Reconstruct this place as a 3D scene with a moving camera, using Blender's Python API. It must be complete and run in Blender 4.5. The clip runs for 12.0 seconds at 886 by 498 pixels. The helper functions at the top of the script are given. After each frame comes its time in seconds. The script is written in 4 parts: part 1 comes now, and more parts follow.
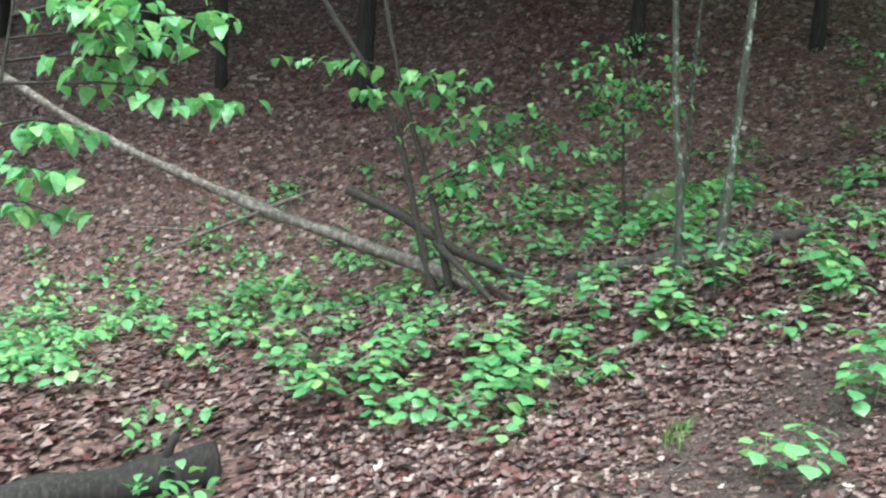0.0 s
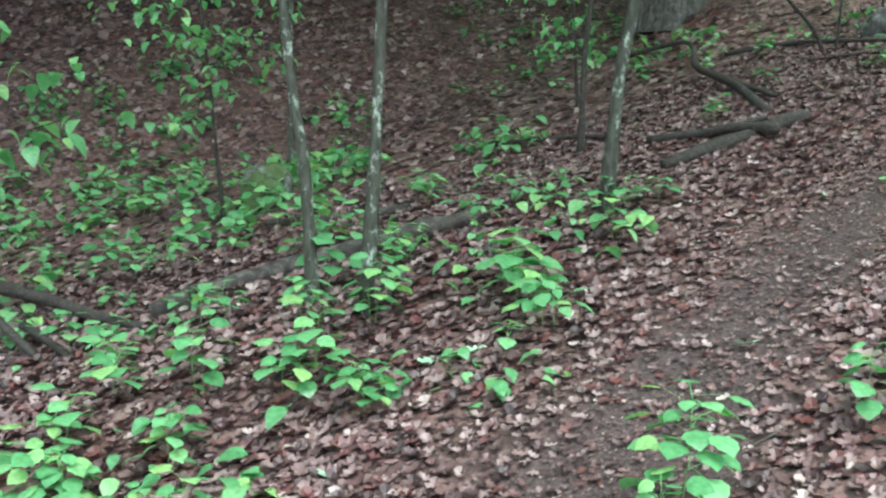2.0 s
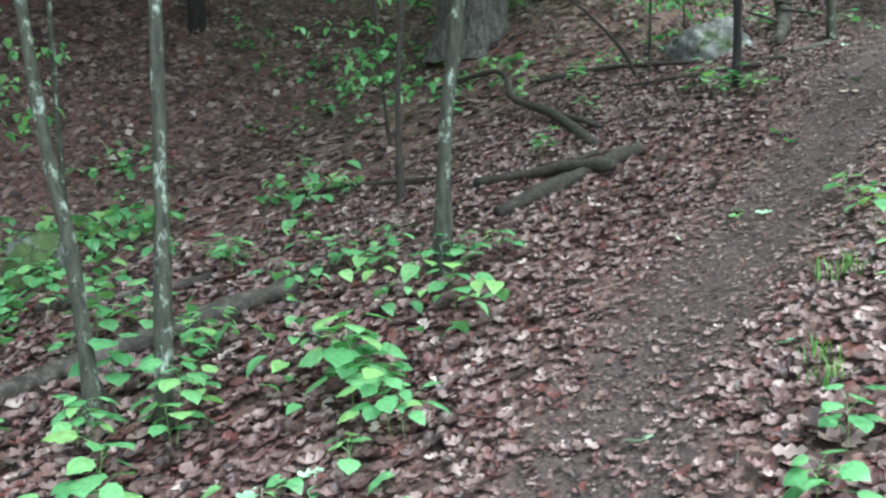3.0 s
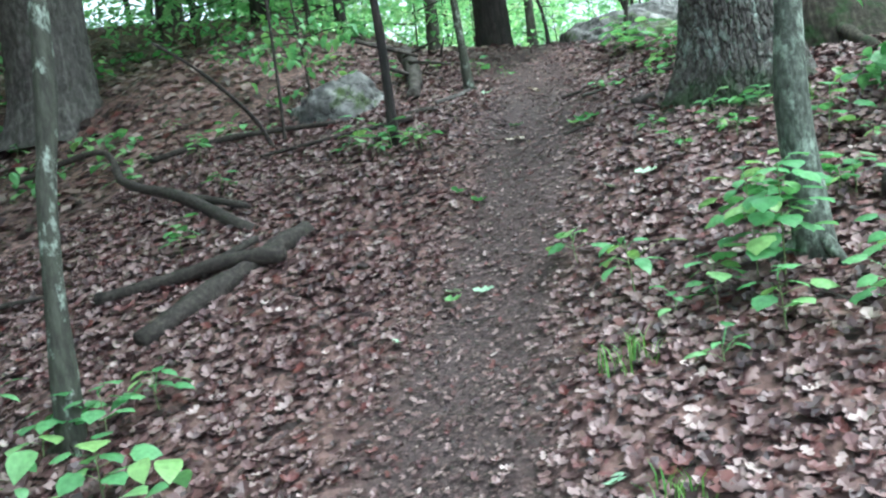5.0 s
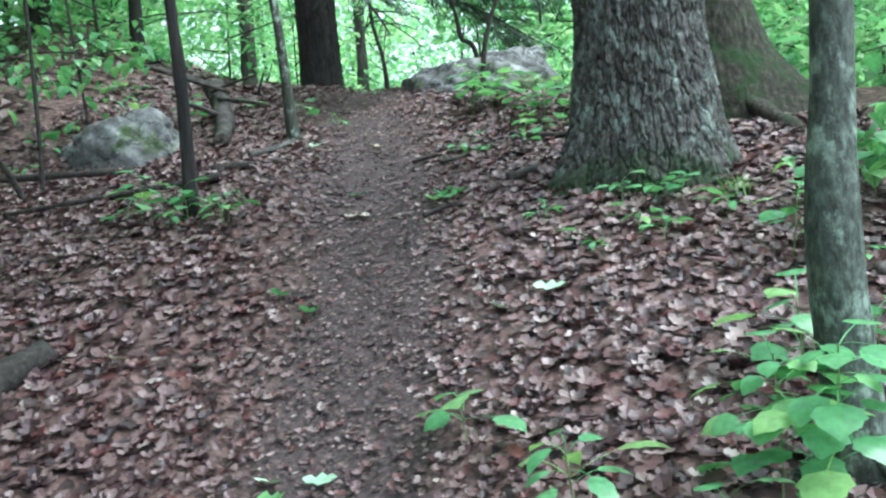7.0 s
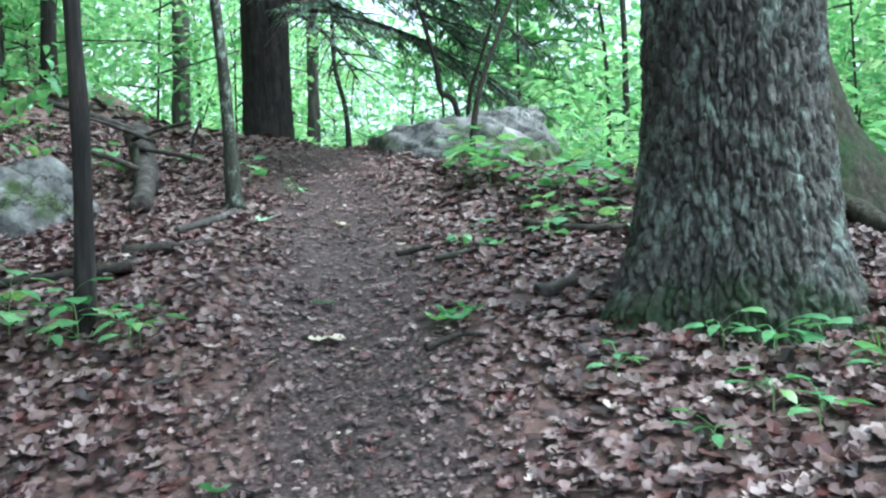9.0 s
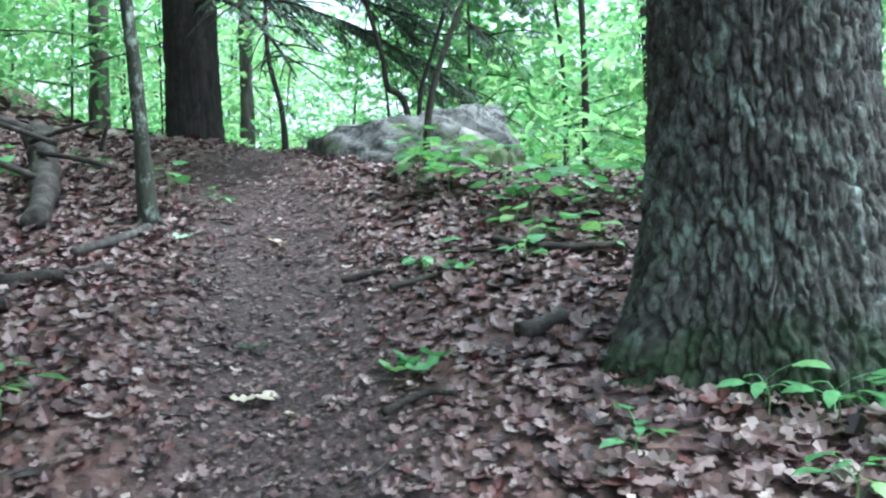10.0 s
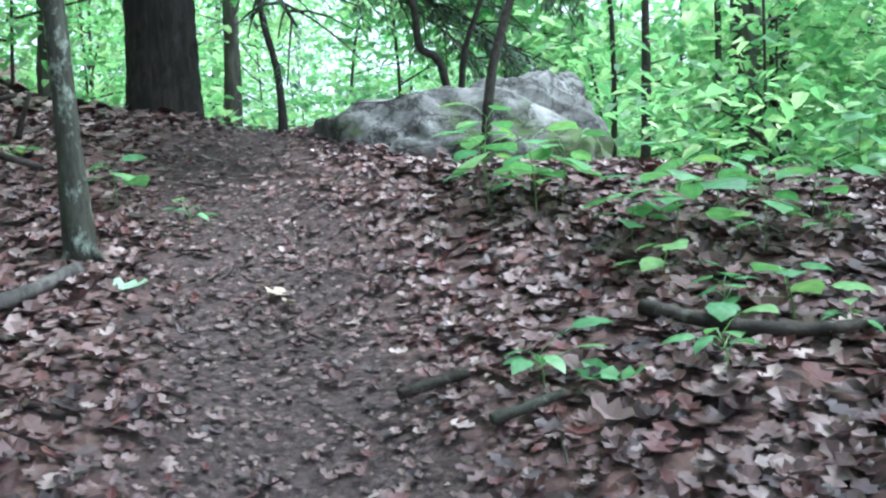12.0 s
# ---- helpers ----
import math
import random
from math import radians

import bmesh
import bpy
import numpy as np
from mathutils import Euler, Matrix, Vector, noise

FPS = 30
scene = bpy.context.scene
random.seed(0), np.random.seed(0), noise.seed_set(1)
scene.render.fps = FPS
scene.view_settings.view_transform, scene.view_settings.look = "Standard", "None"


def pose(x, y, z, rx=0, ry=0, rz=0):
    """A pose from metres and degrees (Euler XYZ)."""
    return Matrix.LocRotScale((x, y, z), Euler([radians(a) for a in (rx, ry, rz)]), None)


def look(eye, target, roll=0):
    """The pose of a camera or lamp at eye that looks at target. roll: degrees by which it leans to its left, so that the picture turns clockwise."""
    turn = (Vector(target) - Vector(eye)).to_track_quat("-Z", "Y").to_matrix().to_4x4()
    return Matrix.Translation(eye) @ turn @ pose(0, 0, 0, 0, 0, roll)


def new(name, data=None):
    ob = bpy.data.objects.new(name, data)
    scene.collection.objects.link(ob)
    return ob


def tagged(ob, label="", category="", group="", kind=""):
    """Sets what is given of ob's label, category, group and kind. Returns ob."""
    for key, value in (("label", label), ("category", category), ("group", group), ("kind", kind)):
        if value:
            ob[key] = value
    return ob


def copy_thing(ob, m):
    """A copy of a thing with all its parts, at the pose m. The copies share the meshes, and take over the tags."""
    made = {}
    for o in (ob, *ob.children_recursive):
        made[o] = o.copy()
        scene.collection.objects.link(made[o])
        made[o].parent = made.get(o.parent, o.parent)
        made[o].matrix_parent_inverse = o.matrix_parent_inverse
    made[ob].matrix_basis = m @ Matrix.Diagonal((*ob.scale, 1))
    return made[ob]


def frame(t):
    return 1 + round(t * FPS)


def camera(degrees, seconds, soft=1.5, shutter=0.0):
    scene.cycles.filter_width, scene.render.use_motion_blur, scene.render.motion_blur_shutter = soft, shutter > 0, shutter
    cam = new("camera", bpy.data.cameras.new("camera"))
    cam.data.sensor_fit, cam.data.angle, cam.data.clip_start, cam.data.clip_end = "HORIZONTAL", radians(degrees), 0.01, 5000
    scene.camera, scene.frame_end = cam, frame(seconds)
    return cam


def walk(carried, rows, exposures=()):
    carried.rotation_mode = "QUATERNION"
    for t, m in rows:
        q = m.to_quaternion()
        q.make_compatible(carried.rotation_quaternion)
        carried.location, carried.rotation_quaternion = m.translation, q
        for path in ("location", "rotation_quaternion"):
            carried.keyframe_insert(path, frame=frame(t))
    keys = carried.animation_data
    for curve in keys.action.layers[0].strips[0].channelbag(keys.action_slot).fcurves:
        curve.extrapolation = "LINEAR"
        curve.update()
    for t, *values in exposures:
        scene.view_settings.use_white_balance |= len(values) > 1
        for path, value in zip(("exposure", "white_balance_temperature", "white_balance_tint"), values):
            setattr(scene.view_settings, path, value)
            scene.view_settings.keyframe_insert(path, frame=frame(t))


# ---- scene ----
cam = camera(50, 12.0, soft=2.3)
PATH = [
    (0, look((6.346, -3.002, -0.673), (4.366, -2.815, -0.890), 3.83)),
    (0.5, look((5.691, -2.885, -0.671), (3.733, -2.567, -0.930), 5.25)),
    (1, look((5.079, -2.794, -0.648), (3.184, -2.231, -0.947), 3.01)),
    (1.5, look((4.476, -2.577, -0.631), (2.687, -1.731, -0.925), 0.51)),
    (2, look((4.014, -2.436, -0.593), (2.295, -1.446, -0.851), 1.63)),
    (2.5, look((3.624, -2.278, -0.515), (2.004, -1.135, -0.775), -0.20)),
    (3, look((3.244, -2.019, -0.439), (1.757, -0.697, -0.644), -1.49)),
    (3.5, look((2.873, -1.861, -0.398), (1.523, -0.398, -0.582), -2.10)),
    (3.7, look((2.761, -1.748, -0.365), (1.496, -0.211, -0.562), -3.24)),
    (5.3, look((2.057, -0.909, -0.358), (1.345, 0.957, -0.467), -5.35)),
    (5.5, look((1.980, -0.737, -0.313), (1.345, 1.158, -0.399), -3.22)),
    (6, look((1.739, -0.421, -0.251), (1.137, 1.486, -0.254), -3.64)),
    (6.5, look((1.619, -0.061, -0.203), (1.122, 1.877, -0.225), -4.56)),
    (7, look((1.535, 0.257, -0.076), (1.079, 2.202, -0.169), -5.12)),
    (7.2, look((1.485, 0.409, -0.081), (1.013, 2.351, -0.172), -5.56)),
    (8.8, look((0.991, 1.387, 0.176), (0.647, 3.357, 0.182), -1.77)),
    (9, look((0.971, 1.527, 0.207), (0.674, 3.505, 0.202), -2.23)),
    (9.5, look((0.942, 1.866, 0.270), (0.801, 3.860, 0.209), -4.36)),
    (10, look((0.825, 2.202, 0.293), (0.650, 4.194, 0.284), -2.68)),
    (10.5, look((0.685, 2.553, 0.375), (0.480, 4.542, 0.325), -2.01)),
    (11, look((0.635, 2.932, 0.469), (0.442, 4.922, 0.406), -1.53)),
    (11.5, look((0.497, 3.303, 0.525), (0.313, 5.291, 0.408), -1.98)),
    (12, look((0.418, 3.637, 0.565), (0.264, 5.629, 0.466), -2.49)),
]
walk(cam, PATH, [(0, 1.82, 6000, -4), (2, 1.86, 5800, -3), (3.5, 1.98, 5650, 0), (5.5, 1.93, 5500, 1), (7, 1.92, 5400, 1), (9.5, 1.93, 5300, 2.5), (11, 1.93, 5300, 5), (12, 1.95, 5300, 6)])

# ---- light ----
SUN_EL, SUN_ROT = radians(66), radians(95)
world = bpy.data.worlds.new("sky")
scene.world = world
world.use_nodes = True
wn = world.node_tree
sky = wn.nodes.new("ShaderNodeTexSky")
sky.sky_type, sky.sun_disc, sky.sun_elevation, sky.sun_rotation = "NISHITA", False, SUN_EL, SUN_ROT
sky.air_density, sky.dust_density, sky.ozone_density = 1.0, 4.0, 1.0
hue = wn.nodes.new("ShaderNodeHueSaturation")
hue.inputs["Saturation"].default_value = 0.35
wn.links.new(sky.outputs[0], hue.inputs["Color"])
wn.links.new(hue.outputs[0], wn.nodes["Background"].inputs[0])
wn.nodes["Background"].inputs[1].default_value = 0.15
sun_data = bpy.data.lights.new("sun", "SUN")
sun_data.energy, sun_data.angle, sun_data.color = 1.6, radians(40), (1.0, 0.96, 0.9)
sun = new("sun", sun_data)
sun.matrix_world = look((0, 0, 30), (0 + 30 * math.cos(SUN_EL) * math.sin(SUN_ROT + math.pi), 30 * math.cos(SUN_EL) * math.cos(SUN_ROT + math.pi), 30 - 30 * math.sin(SUN_EL)))


# ---- materials ----
def shader(name, rough=0.7):
    m = bpy.data.materials.new(name)
    m.use_nodes = True
    nt = m.node_tree
    b = nt.nodes["Principled BSDF"]
    b.inputs["Roughness"].default_value = rough
    return m, nt, b


def tex(nt, kind, scale, **kw):
    n = nt.nodes.new(kind)
    n.inputs["Scale"].default_value = scale
    for k, v in kw.items():
        n.inputs[k].default_value = v
    return n


def coords(nt, stretch=(1, 1, 1)):
    c = nt.nodes.new("ShaderNodeTexCoord")
    m = nt.nodes.new("ShaderNodeMapping")
    m.inputs["Scale"].default_value = stretch
    nt.links.new(c.outputs["Object"], m.inputs[0])
    return m.outputs[0]


def ramp(nt, fac, stops, constant=False):
    r = nt.nodes.new("ShaderNodeValToRGB")
    if constant:
        r.color_ramp.interpolation = "CONSTANT"
    e = r.color_ramp.elements
    while len(e) < len(stops):
        e.new(0.5)
    for el, (p, c) in zip(e, stops):
        el.position, el.color = p, (*c, 1)
    nt.links.new(fac, r.inputs[0])
    return r.outputs[0]


def mix(nt, a, b, fac, blend="MIX"):
    n = nt.nodes.new("ShaderNodeMix")
    n.data_type, n.blend_type = "RGBA", blend
    for sock, v in ((n.inputs[0], fac), (n.inputs[6], a), (n.inputs[7], b)):
        if hasattr(v, "links"):
            nt.links.new(v, sock)
        else:
            sock.default_value = v
    return n.outputs[2]


def bump(nt, b, height, strength, dist=0.01):
    n = nt.nodes.new("ShaderNodeBump")
    n.inputs["Strength"].default_value, n.inputs["Distance"].default_value = strength, dist
    nt.links.new(height, n.inputs["Height"])
    nt.links.new(n.outputs[0], b.inputs["Normal"])


def bark(name, dark, mid, light, stretch=(1, 1, 0.18), scale=30, rough=0.85, lichen=None, lichen_at=0.58, moss=None, plates=False, moss_below=None, fleck=7.0):
    m, nt, b = shader(name, rough)
    v = coords(nt, stretch)
    n1 = tex(nt, "ShaderNodeTexNoise", scale, Detail=6.0, Roughness=0.65)
    nt.links.new(v, n1.inputs["Vector"])
    col = ramp(nt, n1.outputs[0], [(0.32, dark), (0.5, mid), (0.68, light)])
    if lichen:
        n2 = tex(nt, "ShaderNodeTexNoise", fleck, Detail=5.0, Roughness=0.7)
        nt.links.new(coords(nt, (1, 1, 0.6)), n2.inputs["Vector"])
        col = mix(nt, col, (*lichen, 1), ramp(nt, n2.outputs[0], [(lichen_at - 0.06, (0, 0, 0)), (lichen_at + 0.06, (1, 1, 1))]))
    if moss:
        n3 = tex(nt, "ShaderNodeTexNoise", 4.0, Detail=6.0, Roughness=0.7)
        nt.links.new(coords(nt), n3.inputs["Vector"])
        col = mix(nt, col, (*moss, 1), ramp(nt, n3.outputs[0], [(0.5, (0, 0, 0)), (0.62, (1, 1, 1))]))
    if plates:
        at = nt.nodes.new("ShaderNodeAttribute")
        at.attribute_name = "plate"
        col = mix(nt, col, ramp(nt, at.outputs["Fac"], [(0.0, (0.6, 0.58, 0.56)), (0.6, (1.0, 0.99, 0.97)), (1.0, (1.3, 1.34, 1.32))]), 1.0, "MULTIPLY")
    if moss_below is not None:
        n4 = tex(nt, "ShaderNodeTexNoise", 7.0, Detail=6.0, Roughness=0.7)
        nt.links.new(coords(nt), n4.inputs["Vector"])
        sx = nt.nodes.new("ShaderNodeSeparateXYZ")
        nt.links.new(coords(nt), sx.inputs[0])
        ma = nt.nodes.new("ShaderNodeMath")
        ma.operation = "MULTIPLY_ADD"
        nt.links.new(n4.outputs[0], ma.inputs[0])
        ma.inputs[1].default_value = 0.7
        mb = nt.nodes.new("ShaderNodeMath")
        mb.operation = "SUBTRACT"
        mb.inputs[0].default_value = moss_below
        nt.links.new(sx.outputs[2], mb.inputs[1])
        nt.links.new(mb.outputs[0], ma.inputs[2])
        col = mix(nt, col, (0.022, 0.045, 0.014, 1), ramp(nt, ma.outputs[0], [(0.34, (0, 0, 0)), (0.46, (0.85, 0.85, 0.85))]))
    nt.links.new(col, b.inputs["Base Color"])
    bump(nt, b, n1.outputs[0], 0.9, 0.012)
    return m


def leaf_material(name, stops, translucent=0.45, rough=0.42, per="island"):
    m, nt, b = shader(name, rough)
    if per == "island":
        r = nt.nodes.new("ShaderNodeNewGeometry").outputs["Random Per Island"]
    else:
        r = nt.nodes.new("ShaderNodeObjectInfo").outputs["Random"]
    col = ramp(nt, r, stops)
    n = tex(nt, "ShaderNodeTexNoise", 45.0, Detail=3.0)
    nt.links.new(coords(nt), n.inputs["Vector"])
    col = mix(nt, col, ramp(nt, n.outputs[0], [(0.3, (0.62, 0.62, 0.62)), (0.7, (1.15, 1.15, 1.15))]), 0.6, "MULTIPLY")
    nt.links.new(col, b.inputs["Base Color"])
    if translucent:
        t = nt.nodes.new("ShaderNodeBsdfTranslucent")
        nt.links.new(mix(nt, col, (0.9, 1.0, 0.35, 1), 0.5, "MULTIPLY"), t.inputs[0])
        s = nt.nodes.new("ShaderNodeMixShader")
        s.inputs[0].default_value = translucent
        nt.links.new(b.outputs[0], s.inputs[1])
        nt.links.new(t.outputs[0], s.inputs[2])
        nt.links.new(s.outputs[0], nt.nodes["Material Output"].inputs[0])
    return m


LITTER = [(0.0, (0.032, 0.02, 0.021)), (0.2, (0.072, 0.039, 0.039)), (0.4, (0.125, 0.07, 0.068)), (0.52, (0.115, 0.034, 0.03)),
          (0.6, (0.15, 0.088, 0.084)), (0.75, (0.19, 0.125, 0.118)), (0.92, (0.245, 0.172, 0.163)), (0.98, (0.33, 0.25, 0.235)), (1.0, (0.45, 0.37, 0.345))]
M_LITTER = leaf_material("dead_leaves", LITTER, 0.0, 0.46)
M_CRUMBS = leaf_material("crumbled_leaves", [(0.0, (0.03, 0.019, 0.017)), (0.35, (0.075, 0.046, 0.042)), (0.75, (0.13, 0.084, 0.076)), (0.97, (0.2, 0.14, 0.125)), (1.0, (0.4, 0.32, 0.29))], 0.0, 0.58)
M_LITTER_PIECE = leaf_material("dead_leaf", LITTER, 0.0, 0.46, per="object")
GREEN = [(0.0, (0.12, 0.32, 0.13)), (0.4, (0.18, 0.44, 0.19)), (0.75, (0.25, 0.53, 0.24)), (1.0, (0.36, 0.60, 0.22))]
M_GREEN = leaf_material("green_leaf", GREEN, 0.4, 0.27, per="object")
M_GREEN_ISLAND = leaf_material("green_foliage", GREEN, 0.45, 0.32)
# backlight of the woods put into the leaf colours, paler than the near greens
M_FAR_BACKLIT = leaf_material("backlit_far_foliage", [(0.0, (0.16, 0.38, 0.19)), (0.5, (0.29, 0.55, 0.30)), (0.85, (0.43, 0.66, 0.40)), (1.0, (0.58, 0.71, 0.55))], 0.7, 0.5)
M_NEEDLE = leaf_material("needles", [(0.0, (0.06, 0.12, 0.085)), (1.0, (0.15, 0.23, 0.17))], 0.4, 0.6)
M_FRESH = leaf_material("torn_leaf", [(0.0, (0.28, 0.48, 0.31)), (1.0, (0.5, 0.64, 0.47))], 0.1, 0.5, per="object")
M_PETAL = leaf_material("pale_dry_leaf", [(0.0, (0.45, 0.37, 0.28)), (1.0, (0.62, 0.54, 0.42))], 0.1, 0.55, per="object")
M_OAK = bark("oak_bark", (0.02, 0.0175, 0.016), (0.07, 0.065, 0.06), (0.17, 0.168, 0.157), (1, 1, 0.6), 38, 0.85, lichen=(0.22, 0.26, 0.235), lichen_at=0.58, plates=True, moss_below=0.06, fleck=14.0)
M_OAK_MOSS = bark("mossy_bark", (0.014, 0.013, 0.009), (0.038, 0.034, 0.025), (0.085, 0.074, 0.056), (1, 1, 0.4), 34, 0.95, moss=(0.022, 0.05, 0.014))
M_LICHEN = bark("lichen_bark", (0.022, 0.027, 0.02), (0.065, 0.08, 0.063), (0.14, 0.17, 0.135), (1, 1, 0.5), 50, 0.85, lichen=(0.26, 0.33, 0.265), lichen_at=0.57, fleck=15.0)
M_SAPLING = bark("sapling_bark", (0.017, 0.017, 0.012), (0.042, 0.045, 0.032), (0.07, 0.076, 0.056), (1, 1, 0.3), 36, 0.8, lichen=(0.36, 0.43, 0.36), lichen_at=0.6, fleck=11.0)
M_DARKBARK = bark("dark_bark", (0.007, 0.006, 0.006), (0.018, 0.015, 0.014), (0.045, 0.036, 0.032), (1, 1, 0.12), 34, 0.9)
M_GREYBARK = bark("grey_bark", (0.03, 0.027, 0.025), (0.075, 0.07, 0.064), (0.15, 0.142, 0.13), (1, 1, 0.2), 22, 0.9)
M_LOG = bark("dead_wood", (0.014, 0.011, 0.0095), (0.04, 0.033, 0.028), (0.115, 0.099, 0.087), (1, 1, 1), 16, 0.8, lichen=(0.22, 0.22, 0.18), lichen_at=0.66)
M_PALELOG = bark("weathered_wood", (0.035, 0.029, 0.025), (0.095, 0.08, 0.07), (0.25, 0.225, 0.2), (1, 1, 1), 14, 0.75)
M_TWIG = bark("twig_bark", (0.013, 0.010, 0.0085), (0.031, 0.026, 0.021), (0.066, 0.056, 0.046), (1, 1, 1), 40, 0.85)
M_STEM = bark("plant_stem", (0.10, 0.14, 0.06), (0.16, 0.22, 0.09), (0.22, 0.28, 0.12), (1, 1, 1), 60, 0.6)
M_GRASS = leaf_material("grass_blade", [(0.0, (0.08, 0.25, 0.04)), (1.0, (0.2, 0.38, 0.09))], 0.3, 0.5)


def ground_material():
    m, nt, b = shader("forest_soil", 0.85)
    v = coords(nt)
    v1 = tex(nt, "ShaderNodeTexVoronoi", 26.0)
    nw = tex(nt, "ShaderNodeTexNoise", 9.0, Detail=4.0)
    nt.links.new(v, nw.inputs["Vector"])
    vm = mix(nt, v, nw.outputs["Color"], 0.06)
    nt.links.new(vm, v1.inputs["Vector"])
    bw = nt.nodes.new("ShaderNodeRGBToBW")
    nt.links.new(v1.outputs["Color"], bw.inputs[0])
    litter = ramp(nt, bw.outputs[0], [(0.15, (0.03, 0.019, 0.017)), (0.4, (0.08, 0.043, 0.037)), (0.6, (0.125, 0.072, 0.062)), (0.85, (0.21, 0.13, 0.115))])
    n2 = tex(nt, "ShaderNodeTexNoise", 60.0, Detail=5.0, Roughness=0.7)
    nt.links.new(v, n2.inputs["Vector"])
    soil = ramp(nt, n2.outputs[0], [(0.3, (0.021, 0.0135, 0.013)), (0.5, (0.06, 0.040, 0.0385)), (0.72, (0.145, 0.102, 0.097))])
    at = nt.nodes.new("ShaderNodeAttribute")
    at.attribute_name = "trodden"
    n3 = tex(nt, "ShaderNodeTexNoise", 5.0, Detail=5.0)
    nt.links.new(v, n3.inputs["Vector"])
    ma = nt.nodes.new("ShaderNodeMath")
    ma.operation = "MULTIPLY_ADD"
    nt.links.new(n3.outputs[0], ma.inputs[0])
    ma.inputs[1].default_value = 0.5
    mb = nt.nodes.new("ShaderNodeMath")
    mb.operation = "SUBTRACT"
    nt.links.new(at.outputs["Fac"], mb.inputs[0])
    mb.inputs[1].default_value = 0.25
    nt.links.new(mb.outputs[0], ma.inputs[2])
    f = ramp(nt, ma.outputs[0], [(0.15, (0, 0, 0)), (0.7, (1, 1, 1))])
    nt.links.new(mix(nt, litter, soil, f), b.inputs["Base Color"])
    ad = mix(nt, v1.outputs["Distance"], n2.outputs[0], 0.5)
    bump(nt, b, ad, 0.9, 0.02)
    return m


def rock_material(name, moss_at):
    m, nt, b = shader(name, 0.85)
    v = coords(nt)
    n1 = tex(nt, "ShaderNodeTexNoise", 9.0, Detail=8.0, Roughness=0.7)
    nt.links.new(v, n1.inputs["Vector"])
    col = ramp(nt, n1.outputs[0], [(0.3, (0.05, 0.048, 0.046)), (0.48, (0.15, 0.152, 0.148)), (0.68, (0.33, 0.335, 0.325))])
    n2 = tex(nt, "ShaderNodeTexNoise", 2.6, Detail=6.0, Roughness=0.65)
    nt.links.new(v, n2.inputs["Vector"])
    col = mix(nt, col, (0.075, 0.115, 0.04, 1), ramp(nt, n2.outputs[0], [(moss_at, (0, 0, 0)), (moss_at + 0.07, (1, 1, 1))]))
    w = tex(nt, "ShaderNodeTexVoronoi", 5.0)
    w.feature = "DISTANCE_TO_EDGE"
    nt.links.new(mix(nt, coords(nt, (0.6, 1, 2.0)), n1.outputs["Color"], 0.25), w.inputs["Vector"])
    crack = ramp(nt, w.outputs["Distance"], [(0.0, (0.1, 0.1, 0.1)), (0.06, (1, 1, 1))])
    nt.links.new(mix(nt, col, crack, 0.9, "MULTIPLY"), b.inputs["Base Color"])
    bump(nt, b, n1.outputs[0], 0.8, 0.03)
    return m


M_GROUND, M_ROCK, M_MOSSROCK = ground_material(), rock_material("lichen_rock", 0.56), rock_material("mossy_rock", 0.42)

# ---- the lie of the land ----
TRAIL = [(9.5, -3.9), (6.3, -3.05), (4.0, -2.45), (2.6, -1.6), (1.75, -0.5), (1.3, 0.35), (0.98, 1.1), (0.82, 1.7), (0.7, 2.3), (0.55, 3.05), (0.33, 4.1), (0.1, 5.0), (-0.3, 6.35), (-0.62, 7.0), (-0.75, 7.6), (-0.95, 9.5), (-1.5, 14)]


def trail_distance(x, y):
    best = 99.0
    for (a, b), (c, d) in zip(TRAIL, TRAIL[1:]):
        u = ((x - a) * (c - a) + (y - b) * (d - b)) / ((c - a) ** 2 + (d - b) ** 2)
        u = min(1.0, max(0.0, u))
        best = min(best, math.hypot(x - a - u * (c - a), y - b - u * (d - b)))
    return best


def trail_wear(x, y):
    """Distance from the trail, shortened where it is worn broader, down the slope."""
    return trail_distance(x, y) / (1 + 0.8 * max(0, min(1, (0.8 - y) / 1.5)))


